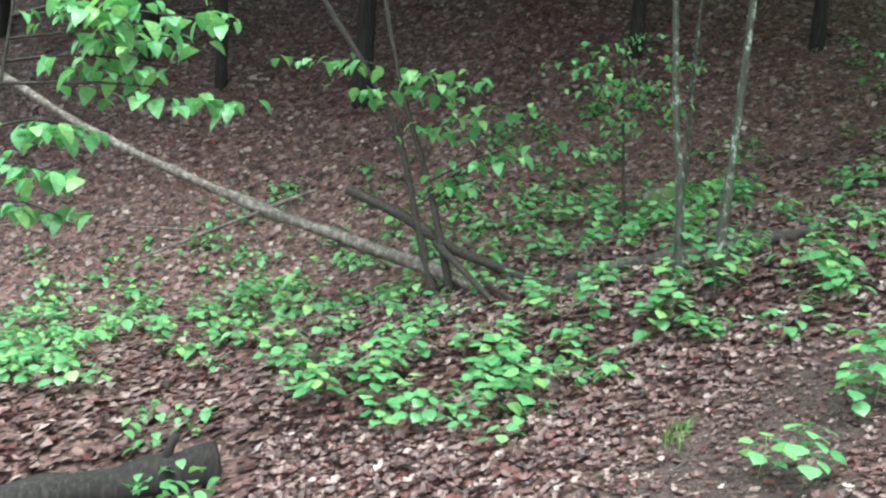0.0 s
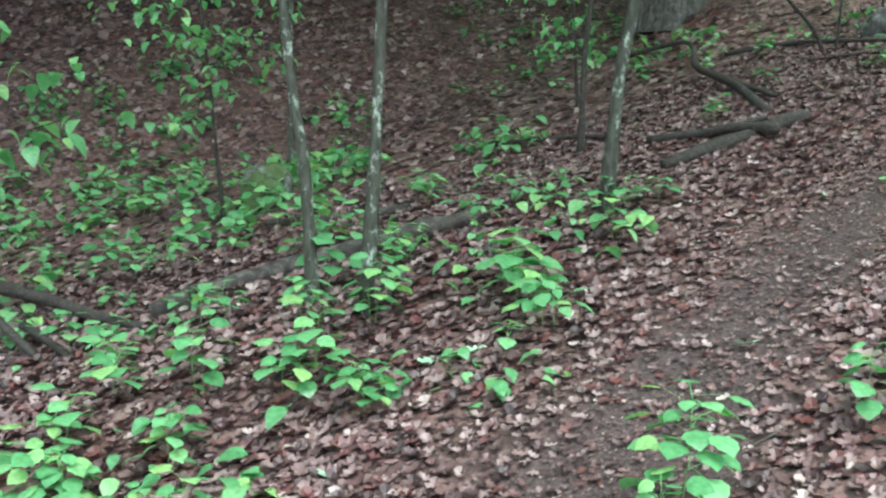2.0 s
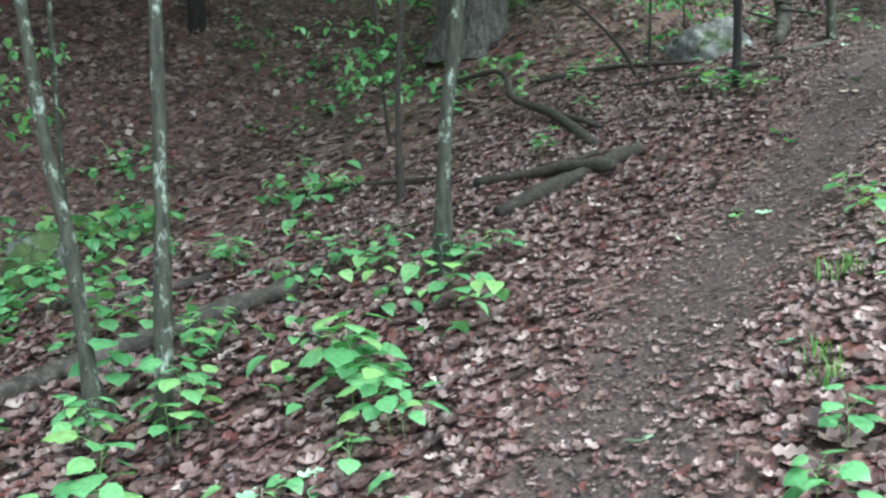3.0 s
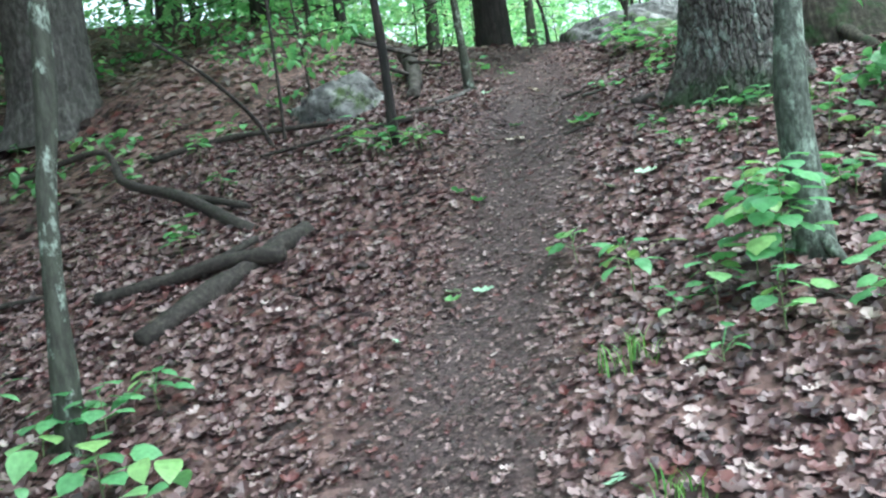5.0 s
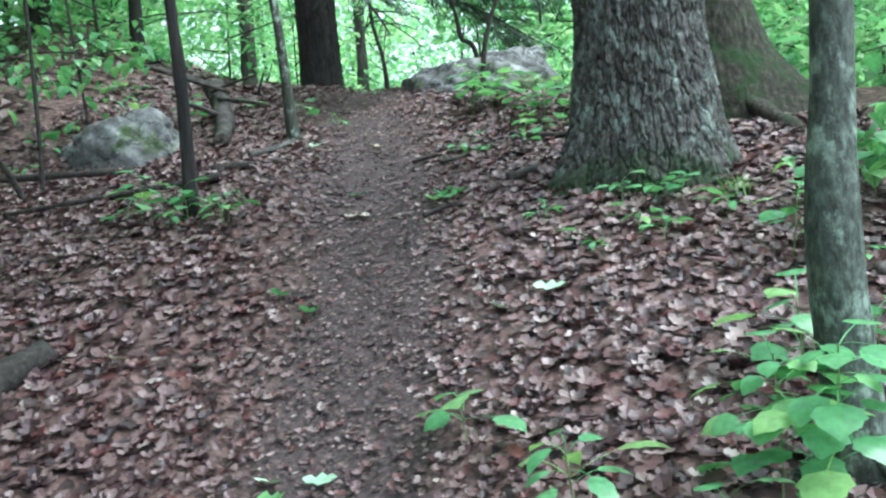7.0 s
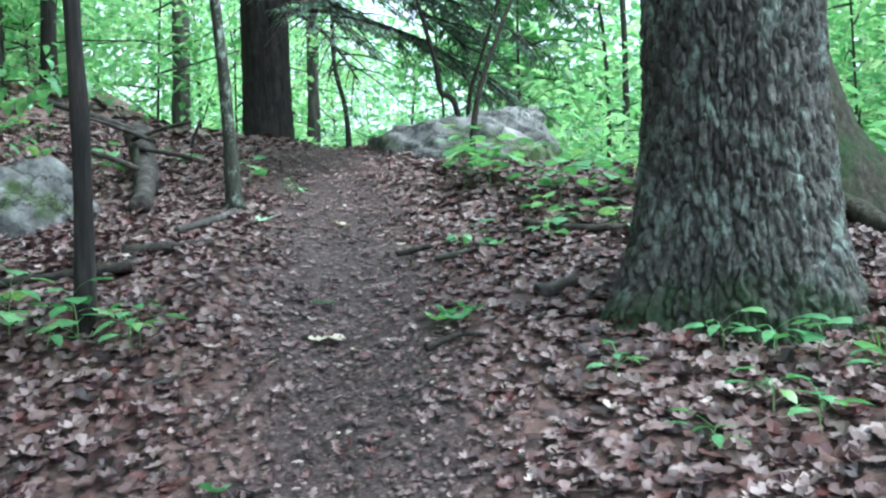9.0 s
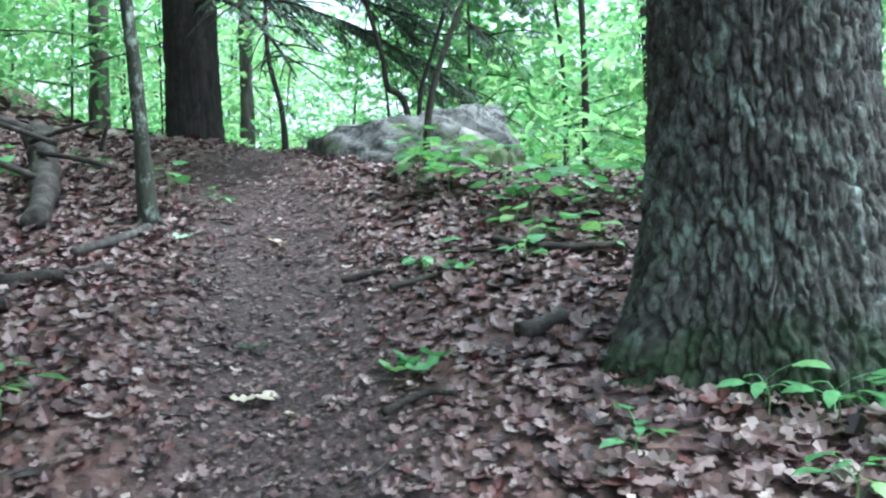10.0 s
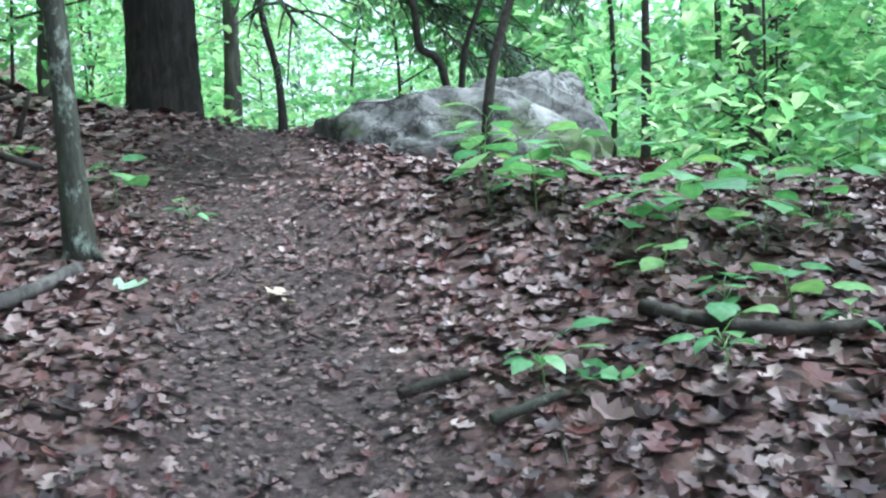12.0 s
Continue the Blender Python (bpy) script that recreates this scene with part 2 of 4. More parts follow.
def ground_z(x, y):
    """Height of the slope: it climbs along y to a crest, with a low bank west of the trail and a steep hillside beyond."""
    p = -1.64 + 0.335 * max(y, -4) + 0.15 * max(-30, min(0, y + 4))
    h = max(0, min(1, (8.5 - y) / 4.5))
    h = h * h * (3 - 2 * h)
    w = min(30, max(0, -(x + 6)))
    p += 0.75 * w * w / (w + 1) * (0.35 + 0.65 * h)
    k = max(0, min(1, (y - 4.5) / 3))
    k = 0.28 * min(2.2, max(0, -x - 2.2)) * k * k * (3 - 2 * k)
    p += k
    c = 0.92 - 0.12 * max(-4, min(x, 5)) + k + min(30 * h + 1.1 * (1 - h), max(0, -x - 4.5))
    e = max(0, min(1, (x + 0.35) / 0.6))
    c -= 0.14 * e * e * (3 - 2 * e)
    if y > 8.5:
        c -= 0.10 * min(y - 8.5, 14) * min(1, (y - 8.5) / 3)
    k, d = 0.25, p - c
    z = p if d < -k else (c if d > k else c - (k - d) ** 2 / (4 * k))
    e, f = max(0, min(1, (0.2 - x) / 0.8)), max(0, min(1, (6.2 - y) / 1.4))
    z += e * e * (3 - 2 * e) * f * f * (3 - 2 * f) * (0.12 + 0.08 * max(0, min(1, (0.8 - y) / 1.5)))
    t = trail_distance(x, y)
    z -= 0.08 * math.exp(-((y - 6.05) / 0.55) ** 2) / (1 + math.exp(-max(-20, min(20, (x + 0.6) * 4))))
    z -= 0.08 * math.exp(-((y - 2.7) / 0.8) ** 2) * math.exp(-(t / 0.6) ** 2)
    rough = 0.03 * noise.noise(Vector((x * 1.3, y * 1.3, 0))) + 0.012 * noise.noise(Vector((x * 5, y * 5, 3)))
    return z - 0.05 * math.exp(-(t / 0.4) ** 2) + rough * (1 - 0.6 * math.exp(-(t / 0.5) ** 2))


def mesh_object(name, verts, faces, mat, parent=None, smooth=False):
    me = bpy.data.meshes.new(name)
    me.from_pydata([tuple(v) for v in verts], [], faces)
    me.materials.append(mat)
    if smooth:
        me.shade_smooth()
    ob = new(name, me)
    ob.parent = parent
    return ob


def axis(lo, hi, step, far):
    a = list(np.arange(lo, hi + step / 2, step))
    g, s = hi, step
    up, down = [], []
    while g < far:
        s *= 1.35
        g += s
        up.append(g)
    g, s = lo, step
    while g > -far:
        s *= 1.35
        g -= s
        down.append(g)
    return down[::-1] + a + up


def build_ground():
    xs, ys = axis(-8, 7, 0.11, 400), axis(-6, 10, 0.11, 400)
    verts = [(x, y, ground_z(x, y)) for y in ys for x in xs]
    n = len(xs)
    faces = [(j * n + i, j * n + i + 1, (j + 1) * n + i + 1, (j + 1) * n + i) for j in range(len(ys) - 1) for i in range(n - 1)]
    ob = mesh_object("ground", verts, faces, M_GROUND, smooth=True)
    at = ob.data.attributes.new("trodden", "FLOAT", "POINT")
    at.data.foreach_set("value", [math.exp(-(trail_wear(v[0], v[1]) / 0.34) ** 2) for v in verts])
    return tagged(ob, "sloping forest floor of brown leaf litter with a trodden dirt trail", "ground", kind="structure")


GROUND = build_ground()


# ---- shapes ----
def smooth_line(pts, n):
    """n points on a soft curve through pts."""
    P = [Vector(p) for p in pts]
    P = [P[0] * 2 - P[1]] + P + [P[-1] * 2 - P[-2]]
    out = []
    m = len(P) - 3
    for i in range(n):
        u = i / (n - 1) * m
        k = min(int(u), m - 1)
        t = u - k
        a, b, c, d = P[k:k + 4]
        out.append(0.5 * (2 * b + (c - a) * t + (2 * a - 5 * b + 4 * c - d) * t * t + (3 * b - a - 3 * c + d) * t ** 3))
    return out


def tube(pts, r0, r1, seg=8, n=None, gnarl=0.12, flare=0.0, seed=0):
    """Vertices and faces of a tapering, slightly knobbly limb along pts."""
    n = n or max(4, 3 * len(pts))
    line = smooth_line(pts, n)
    verts, faces = [], []
    side = Vector((1, 0, 0))
    for i, p in enumerate(line):
        d = (line[min(i + 1, n - 1)] - line[max(i - 1, 0)]).normalized()
        a = (side - d * side.dot(d))
        a = a.normalized() if a.length > 0.05 else d.orthogonal().normalized()
        side = a
        b = d.cross(a)
        u = i / (n - 1)
        r = r0 + (r1 - r0) * u
        r *= 1 + flare * math.exp(-u * n / 1.6)
        for k in range(seg):
            an = 2 * math.pi * k / seg
            q = p + (a * math.cos(an) + b * math.sin(an)) * r
            rr = 1 + gnarl * noise.noise(Vector((q.x * 6 + seed, q.y * 6, q.z * 3))) * 2 + gnarl * 0.6 * noise.noise(Vector((q.x * 25 + seed, q.y * 25, q.z * 12)))
            verts.append(p + (a * math.cos(an) + b * math.sin(an)) * r * rr)
    for i in range(n - 1):
        for k in range(seg):
            faces.append((i * seg + k, i * seg + (k + 1) % seg, (i + 1) * seg + (k + 1) % seg, (i + 1) * seg + k))
    faces.append(tuple(range(seg))[::-1])
    faces.append(tuple((n - 1) * seg + k for k in range(seg)))
    return verts, faces


def join(*shapes):
    verts, faces = [], []
    for v, f in shapes:
        o = len(verts)
        verts += list(v)
        faces += [tuple(i + o for i in q) for q in f]
    return verts, faces


def limb(name, pts, r0, r1, mat, parent=None, **kw):
    v, f = tube(pts, r0, r1, **kw)
    return mesh_object(name, v, f, mat, parent, smooth=True)


def leaf_shape(length, width, droop=0.25, fold=0.12, teeth=0.0, rows=4):
    """One leaf lying along +x from the origin, folded along its midrib."""
    verts, faces = [], []
    for i in range(rows + 1):
        u = i / rows
        w = width * 0.5 * (math.sin(math.pi * min(1, u ** 0.8)) ** 0.75 if 0 < u < 1 else 0.02)
        if teeth and i % 2:
            w *= 1 + teeth
        z = -droop * length * u * u + 0.06 * length * math.sin(u * 3)
        x = length * u
        verts += [(x, -w, z + fold * w), (x, 0, z), (x, w, z + fold * w)]
    for i in range(rows):
        a = 3 * i
        faces += [(a, a + 3, a + 4, a + 1), (a + 1, a + 4, a + 5, a + 2)]
    return verts, faces


def small_leaf(length, width, fold):
    """A small folded leaf of two faces, for crowns."""
    w, z = width / 2, fold * width
    return ([(0, 0, 0), (length, 0, -0.25 * length), (length * 0.68, w * 0.8, z - 0.12 * length), (length * 0.28, w, z), (length * 0.28, -w, z), (length * 0.68, -w * 0.8, z - 0.12 * length)],
            [(0, 1, 2, 3), (0, 4, 5, 1)])


def stalked_leaf(stalk, length, width, rise, droop, teeth=0.15, rows=7):
    """A leaf on its stalk, in one strip from the stem outwards."""
    verts, faces = [], []
    for u in (0.0, 0.5, 0.95):
        z = rise * math.sin(u * math.pi / 2)
        verts += [(stalk * u, -0.0018, z), (stalk * u, 0, z + 0.001), (stalk * u, 0.0018, z)]
    for i in range(rows + 1):
        u = i / rows
        w = width * 0.5 * (math.sin(math.pi * u ** 0.75) ** 0.7 if 0 < u < 1 else 0.03)
        w *= 1 + teeth * (i % 2)
        z = rise - droop * length * u * u + 0.05 * length * math.sin(u * 3)
        verts += [(stalk + length * u, -w, z + 0.16 * w - 0.5 * w * w / width), (stalk + length * u, 0, z), (stalk + length * u, w, z + 0.16 * w - 0.5 * w * w / width)]
    for i in range(rows + 3):
        q = 3 * i
        faces += [(q, q + 3, q + 4, q + 1), (q + 1, q + 4, q + 5, q + 2)]
    return verts, faces


def oak_leaf_shape(length, curl):
    """A dead lobed leaf, curled at its edges."""
    verts, faces = [], []
    ws = [0.05, 0.26, 0.13, 0.36, 0.15, 0.25, 0.03]
    for i, w in enumerate(ws):
        u = i / (len(ws) - 1)
        x = length * (u - 0.5)
        w *= length * random.uniform(0.8, 1.15)
        z = curl * length * 0.5 * (2 * u - 1) ** 2 + 0.004
        verts += [(x, -w, z + curl * w * 0.9), (x + 0.02 * length, 0, z), (x, w, z + curl * w * random.uniform(0.2, 1.4))]
    for i in range(len(ws) - 1):
        a = 3 * i
        faces += [(a, a + 3, a + 4, a + 1), (a + 1, a + 4, a + 5, a + 2)]
    return verts, faces


def scatter_mesh(name, shapes, mats4, mat):
    """Joins many copies of small shapes, each at a 4x4 pose, into one mesh."""
    V, F, off = [], [], 0
    arr = [(np.array([(*v, 1.0) for v in s[0]]), s[1]) for s in shapes]
    for k, m in mats4:
        v, f = arr[k]
        V.append((v @ np.array(m).T)[:, :3])
        F += [tuple(i + off for i in q) for q in f]
        off += len(v)
    me = bpy.data.meshes.new(name)
    me.from_pydata(np.concatenate(V).tolist(), [], F)
    me.materials.append(mat)
    return me


def place(x, y, z, heading, tilt=0.0, roll=0.0, s=1.0):
    return Matrix.Translation((x, y, z)) @ Euler((roll, tilt, heading)).to_matrix().to_4x4() @ Matrix.Scale(s, 4)


# ---- trees ----
def soft_noise(th, z, around, per_m, seed):
    """Smooth noise from -1 to 1 on angle and height, closed round the trunk."""
    rng = np.random.RandomState(seed)
    rows = int(z.max() * per_m) + 3
    g = rng.rand(rows, around) * 2 - 1
    u, w = th / (2 * np.pi) * around, z * per_m
    i, j = np.floor(u).astype(int), np.clip(np.floor(w).astype(int), 0, rows - 2)
    a, c = u - i, w - j
    a, c = a * a * (3 - 2 * a), c * c * (3 - 2 * c)
    i0, i1 = i % around, (i + 1) % around
    return (g[j, i0] * (1 - a) + g[j, i1] * a) * (1 - c) + (g[j + 1, i0] * (1 - a) + g[j + 1, i1] * a) * c


def cellular(th, z, around, per_m, seed):
    """Distance to plate edge for bark plates, on angle and height."""
    rng = np.random.RandomState(seed)
    rows = int(z.max() * per_m) + 4
    jx, jz, hh = rng.rand(rows, around), rng.rand(rows, around), rng.rand(rows, around)
    u, w = th / (2 * np.pi) * around, z * per_m + 1
    d1, d2, hv = np.full(u.shape, 9.0), np.full(u.shape, 9.0), np.zeros(u.shape)
    for di in (-1, 0, 1):
        for dj in (-1, 0, 1):
            ci, cj = np.floor(u).astype(int) + di, np.clip(np.floor(w).astype(int) + dj, 0, rows - 1)
            px, pz = ci + 0.15 + 0.7 * jx[cj, ci % around], cj + jz[cj, ci % around]
            du, dw = np.abs(u - px), np.abs(w - pz) * 0.9
            d = 0.7 * np.maximum(du, dw) + 0.3 * np.hypot(du, dw)
            near = d < d1
            d2 = np.where(near, d1, np.minimum(d2, d))
            hv = np.where(near, hh[cj, ci % around], hv)
            d1 = np.where(near, d, d1)
    return d2 - d1, hv


def big_trunk(name, x, y, height, radii, roots, mat, seg, rows, around, per_m, depth, seed, base_drop=0.25, parent=None):
    """A thick trunk with bark plates in relief. radii: (height, radius) pairs; roots: (angle, reach) of the root flare."""
    z0 = ground_z(x, y) - base_drop
    low = min(2.2, height)
    th, zz = np.meshgrid(np.arange(seg) / seg * 2 * np.pi, np.concatenate([np.linspace(0, low, rows - 12), np.linspace(low, height, 13)[1:]]))
    r = np.interp(zz, [a for a, b in radii], [b for a, b in radii])
    wob = np.array([[noise.noise(Vector((math.cos(a) * 1.2 + seed, math.sin(a) * 1.2, q * 0.8))) for a in th[0]] for q in zz[::8, 0]])
    wob = np.repeat(wob, 8, axis=0)[:rows]
    if len(wob) < rows:
        wob = np.vstack([wob, np.repeat(wob[-1:], rows - len(wob), axis=0)])
    r = r * (1 + 0.06 * wob)
    for ang, reach, up in roots:
        da = np.angle(np.exp(1j * (th - ang)))
        r = r + reach * np.exp(-(da / 0.33) ** 2) * np.exp(-zz / up)
    cell = 2 * np.pi / around
    wt = th + cell * (0.30 * soft_noise(th, zz, around, per_m * 2, seed + 1) + 0.12 * soft_noise(th, zz, around * 3, per_m * 5, seed + 2))
    wz = zz + (0.30 * soft_noise(th, zz, around * 2, per_m * 1.5, seed + 3)) / per_m
    edge, hv = cellular(wt, np.maximum(wz, 0), around, per_m, seed)
    ridge = soft_noise(th, zz, around, per_m * 0.35, seed + 4)
    e2, h2 = cellular(wt, np.maximum(wz, 0), around * 2, per_m * 2.2, seed + 50)
    r = r + depth * (np.clip(edge * 8 - 0.5, 0, 1) * (0.6 + 0.4 * hv) + 0.25 * np.clip(e2 * 6, 0, 1) * h2 + 0.2 * ridge + 0.22 * soft_noise(th, zz, around * 5, per_m * 6, seed + 7) - 0.5)
    verts = np.stack([x + r * np.cos(th), y + r * np.sin(th), z0 + zz], -1).reshape(-1, 3)
    faces = [(j * seg + i, j * seg + (i + 1) % seg, (j + 1) * seg + (i + 1) % seg, (j + 1) * seg + i) for j in range(rows - 1) for i in range(seg)]
    ob = mesh_object(name, verts.tolist(), faces, mat, parent, smooth=True)
    ob.data.attributes.new("plate", "FLOAT", "POINT").data.foreach_set("value", hv.ravel())
    return ob


def thing(name, x, y, z, label, category, group=""):
    e = new(name)
    e.location = (x, y, z)
    return tagged(e, label, category, group)


def adopt(parent, ob):
    """Makes ob, built in world places, a part of parent."""
    ob.parent = parent
    ob.matrix_parent_inverse = Matrix.Translation(parent.location).inverted()
    return ob


def crown_mesh(name, boughs, per, leaf, mat, spread):
    """A crown of many small leaves in flat sprays round the ends of boughs."""
    shapes = [small_leaf(leaf, leaf * 0.62, 0.12), small_leaf(leaf * 0.8, leaf * 0.5, 0.2)]
    ms = []
    for p, size in boughs:
        for _ in range(per):
            q = Vector(p) + Vector((random.gauss(0, spread * size), random.gauss(0, spread * size), random.gauss(0, spread * size * 0.33)))
            ms.append((random.randrange(2), place(q.x, q.y, q.z, random.uniform(0, 6.3), random.uniform(-0.3, 0.6), random.uniform(-0.5, 0.5), random.uniform(0.6, 1.25))))
    return scatter_mesh(name, shapes, ms, mat)


def oak():
    x, y = 1.49, 4.9
    t = thing("oak_tree", x, y, ground_z(x, y), "massive old oak trunk with deeply plated grey bark beside the trail", "tree")
    radii = [(0, 0.42), (0.25, 0.38), (0.5, 0.335), (0.9, 0.30), (1.5, 0.285), (2.5, 0.275), (5.0, 0.25)]
    roots = [(math.radians(205), 0.24, 0.24), (math.radians(180), 0.1, 0.2), (math.radians(262), 0.06, 0.18), (math.radians(320), 0.13, 0.2), (math.radians(20), 0.2, 0.25), (math.radians(110), 0.15, 0.25)]
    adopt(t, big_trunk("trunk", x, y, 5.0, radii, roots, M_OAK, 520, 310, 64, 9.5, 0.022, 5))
    # boughs and leaf canopy out of view, set south of the trunk to shade the trail
    lo = []
    for k in range(84):
        a, d = k * 2.4, 0.6 * math.sqrt(k)
        lo.append(((x - 1.3 + math.cos(a) * d, y - 4.3 + math.sin(a) * d, 6.0 + 1.6 * random.random()), 1.3))
    for k in range(0, 84, 7):
        q = lo[k][0]
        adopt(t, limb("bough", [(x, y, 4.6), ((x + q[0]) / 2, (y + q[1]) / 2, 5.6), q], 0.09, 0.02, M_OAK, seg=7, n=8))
    adopt(t, new("crown", crown_mesh("crown", lo, 105, 0.24, M_GREEN_ISLAND, 0.5)))


def buttressed_tree():
    x, y = 1.86, 6.1
    t = thing("buttressed_tree", x, y, ground_z(x, y), "brown mossy trunk with a broad sloping buttress root", "tree")
    adopt(t, big_trunk("trunk", x, y, 4.5, [(0, 0.40), (0.35, 0.34), (0.6, 0.26), (1.0, 0.2), (4.5, 0.16)],
                       [(math.radians(-10), 0.6, 0.3), (math.radians(-35), 0.4, 0.26), (math.radians(-60), 0.2, 0.25), (math.radians(90), 0.2, 0.4)], M_OAK_MOSS, 140, 130, 46, 16, 0.012, 9))
    a = math.radians(-62)
    pts = [(x + math.cos(a) * u, y + math.sin(a) * u, ground_z(x + math.cos(a) * u, y + math.sin(a) * u) + h) for u, h in ((0.3, 0.12), (0.55, 0.05), (0.75, 0.0), (0.9, -0.06))]
    adopt(t, limb("root", pts, 0.06, 0.04, M_OAK_MOSS, seg=14, n=20, gnarl=0.25))


def dark_hemlock():
    x, y = -1.47, 8.75
    t = thing("hemlock_tree", x, y, ground_z(x, y), "tall dark hemlock trunk behind the crest, with drooping lower boughs", "tree")
    adopt(t, big_trunk("trunk", x, y, 6.0, [(0, 0.225), (0.5, 0.19), (2.0, 0.17), (6.0, 0.13)], [(4.2, 0.05, 0.2), (5.8, 0.06, 0.2)], M_DARKBARK, 64, 90, 22, 14, 0.016, 3))
    rnd = random.Random(7)
    needle = [leaf_shape(0.066, 0.014, 0.3, 0.1, rows=2)]
    for k in range(17):
        z0 = 0.95 + 0.09 * k
        h = rnd.uniform(-0.75, 0.35) + (0.25 if k % 3 else -0.5)
        L = rnd.uniform(1.5, 2.6)
        dx, dy = math.cos(h), math.sin(h)
        pts = [(x + dx * L * u, y + dy * L * u, ground_z(x, y) + z0 + 0.1 * u - 0.85 * u * u) for u in (0.04, 0.3, 0.6, 0.85, 1.0)]
        b = adopt(t, limb("bough", pts, 0.026, 0.007, M_TWIG, seg=5, n=10))
        twigs, ms = [], []
        line = smooth_line(pts, 22)
        for i in range(5, 22):
            for sgn in (-1, 1):
                if rnd.random() < 0.25:
                    continue
                p = line[i]
                a = h + sgn * rnd.uniform(0.5, 1.1)
                l2 = rnd.uniform(0.2, 0.55)
                q = p + Vector((math.cos(a) * l2, math.sin(a) * l2, -rnd.uniform(0.08, 0.35)))
                twigs.append(tube([p, (p + q) / 2 + Vector((0, 0, 0.03)), q], 0.008, 0.003, seg=3, n=4))
                if (k > 0 and i > 8) or rnd.random() < 0.12:
                    for s in range(44):
                        u = rnd.random()
                        w = p.lerp(q, u)
                        ms.append((0, place(w.x, w.y, w.z, a + rnd.choice((-1, 1)) * rnd.uniform(0.6, 1.4), rnd.uniform(0, 0.5), 0, rnd.uniform(0.8, 1.5))))
        v, f = join(*twigs)
        w = mesh_object("twig_spray", v, f, M_TWIG, b)
        if ms:
            nd = new("needle_spray", scatter_mesh("needle_spray", needle, ms, M_NEEDLE))
            tagged(nd, kind="stuff").parent = b


def slim_tree(name, pts, r0, r1, mat, label, group="slim trees on the slope", leaves=(), leaf=0.09, per=22, seg=9, spread=0.16):
    """A sapling: stem along pts, with leaf sprays on short side shoots."""
    b = pts[0]
    z = ground_z(b[0], b[1])
    t = thing(name, b[0], b[1], z, label, "tree", group)
    pts = [(b[0], b[1], z - 0.08)] + [p for p in pts[1:]]
    adopt(t, limb("trunk", pts, r0, r1, mat, seg=seg, n=16, gnarl=0.14, flare=0.5, seed=b[0]))
    for k in range(3):
        an = k * 2.1 + b[0] * 5
        rx, ry = b[0] + math.cos(an) * r0 * 2.6, b[1] + math.sin(an) * r0 * 2.6
        adopt(t, limb("root", [(b[0], b[1], z + r0 * 1.5), ((b[0] + rx) / 2, (b[1] + ry) / 2, z + r0 * 0.5), (rx, ry, ground_z(rx, ry) - 0.01)], r0 * 0.6, r0 * 0.25, mat, seg=6, n=5))
    line = smooth_line(pts, 24)
    for c in leaves:
        c = Vector(c)
        s = min(line, key=lambda q: (q - c).length + 0.8 * max(0, q.z - c.z))
        br = adopt(t, limb("branch", [s, s.lerp(c, 0.5) + Vector((0, 0, 0.05)), c], 0.009, 0.003, M_TWIG, seg=4, n=6))
        shapes = [leaf_shape(leaf, leaf * 0.68, 0.45, 0.12, 0.05, rows=6), leaf_shape(leaf * 0.75, leaf * 0.52, 0.35, 0.2, 0.05, rows=6)]
        ms = []
        for _ in range(per):
            u = random.random()
            q = s.lerp(c, 0.35 + 0.65 * u) + Vector((random.gauss(0, spread), random.gauss(0, spread), random.gauss(0, spread * 0.3)))
            ms.append((random.randrange(2), place(q.x, q.y, q.z, random.uniform(0, 6.3), random.uniform(0.1, 0.7), random.uniform(-0.35, 0.35), random.uniform(0.7, 1.2))))
        nd = new("foliage", scatter_mesh("foliage", shapes, ms, M_GREEN_ISLAND))
        adopt(t, nd)
    return t


oak()
buttressed_tree()
dark_hemlock()

slim_tree("lichen_tree", [(1.93, 2.6, 0), (1.91, 2.59, -0.24), (1.95, 2.61, 0.4), (2.0, 2.65, 1.6), (2.1, 2.7, 3.2)], 0.062, 0.04, M_LICHEN, "slim tree with grey-green lichen-blotched bark beside a leafy bush", seg=16)
slim_tree("sapling", [(-0.48, -0.31, 0), (-0.55, -0.24, -0.73), (-0.64, -0.17, 0.09), (-0.71, -0.12, 1.4), (-0.75, -0.12, 2.67)], 0.033, 0.024, M_SAPLING, "straight lichen-flecked sapling rising from a fallen log")
slim_tree("sapling", [(-0.86, -0.45, 0), (-0.99, -0.46, -0.88), (-1.08, -0.5, -0.45), (-1.2, -0.52, 0.12), (-1.48, -0.54, 1.34)], 0.037, 0.023, M_SAPLING, "leaning pale sapling with lichen patches beside a fallen log")
slim_tree("sapling", [(-0.51, 1.3, 0), (-0.53, 1.38, -0.29), (-0.52, 1.48, 0.4), (-0.5, 1.53, 1.93)], 0.041, 0.031, M_SAPLING, "lichen-flecked sapling with green seedlings at its foot")
slim_tree("sapling", [(-1.95, 2.22, 0), (-1.99, 2.25, 0.05), (-1.94, 2.32, 1.07), (-1.99, 2.32, 2.36)], 0.024, 0.015, M_TWIG, "thin dark sapling on the leafy slope")
slim_tree("sapling", [(-0.66, 4.44, 0), (-0.65, 4.43, 0.7), (-0.67, 4.44, 1.1), (-0.72, 4.47, 3)], 0.031, 0.024, M_DARKBARK, "dark slim sapling with seedlings at its foot")
slim_tree("sapling", [(-0.84, 6.3, 0), (-0.87, 6.3, 1.1), (-0.93, 6.32, 1.8), (-1.0, 6.4, 3.4)], 0.034, 0.027, M_SAPLING, "slim sapling with a mossy foot at the trail edge")
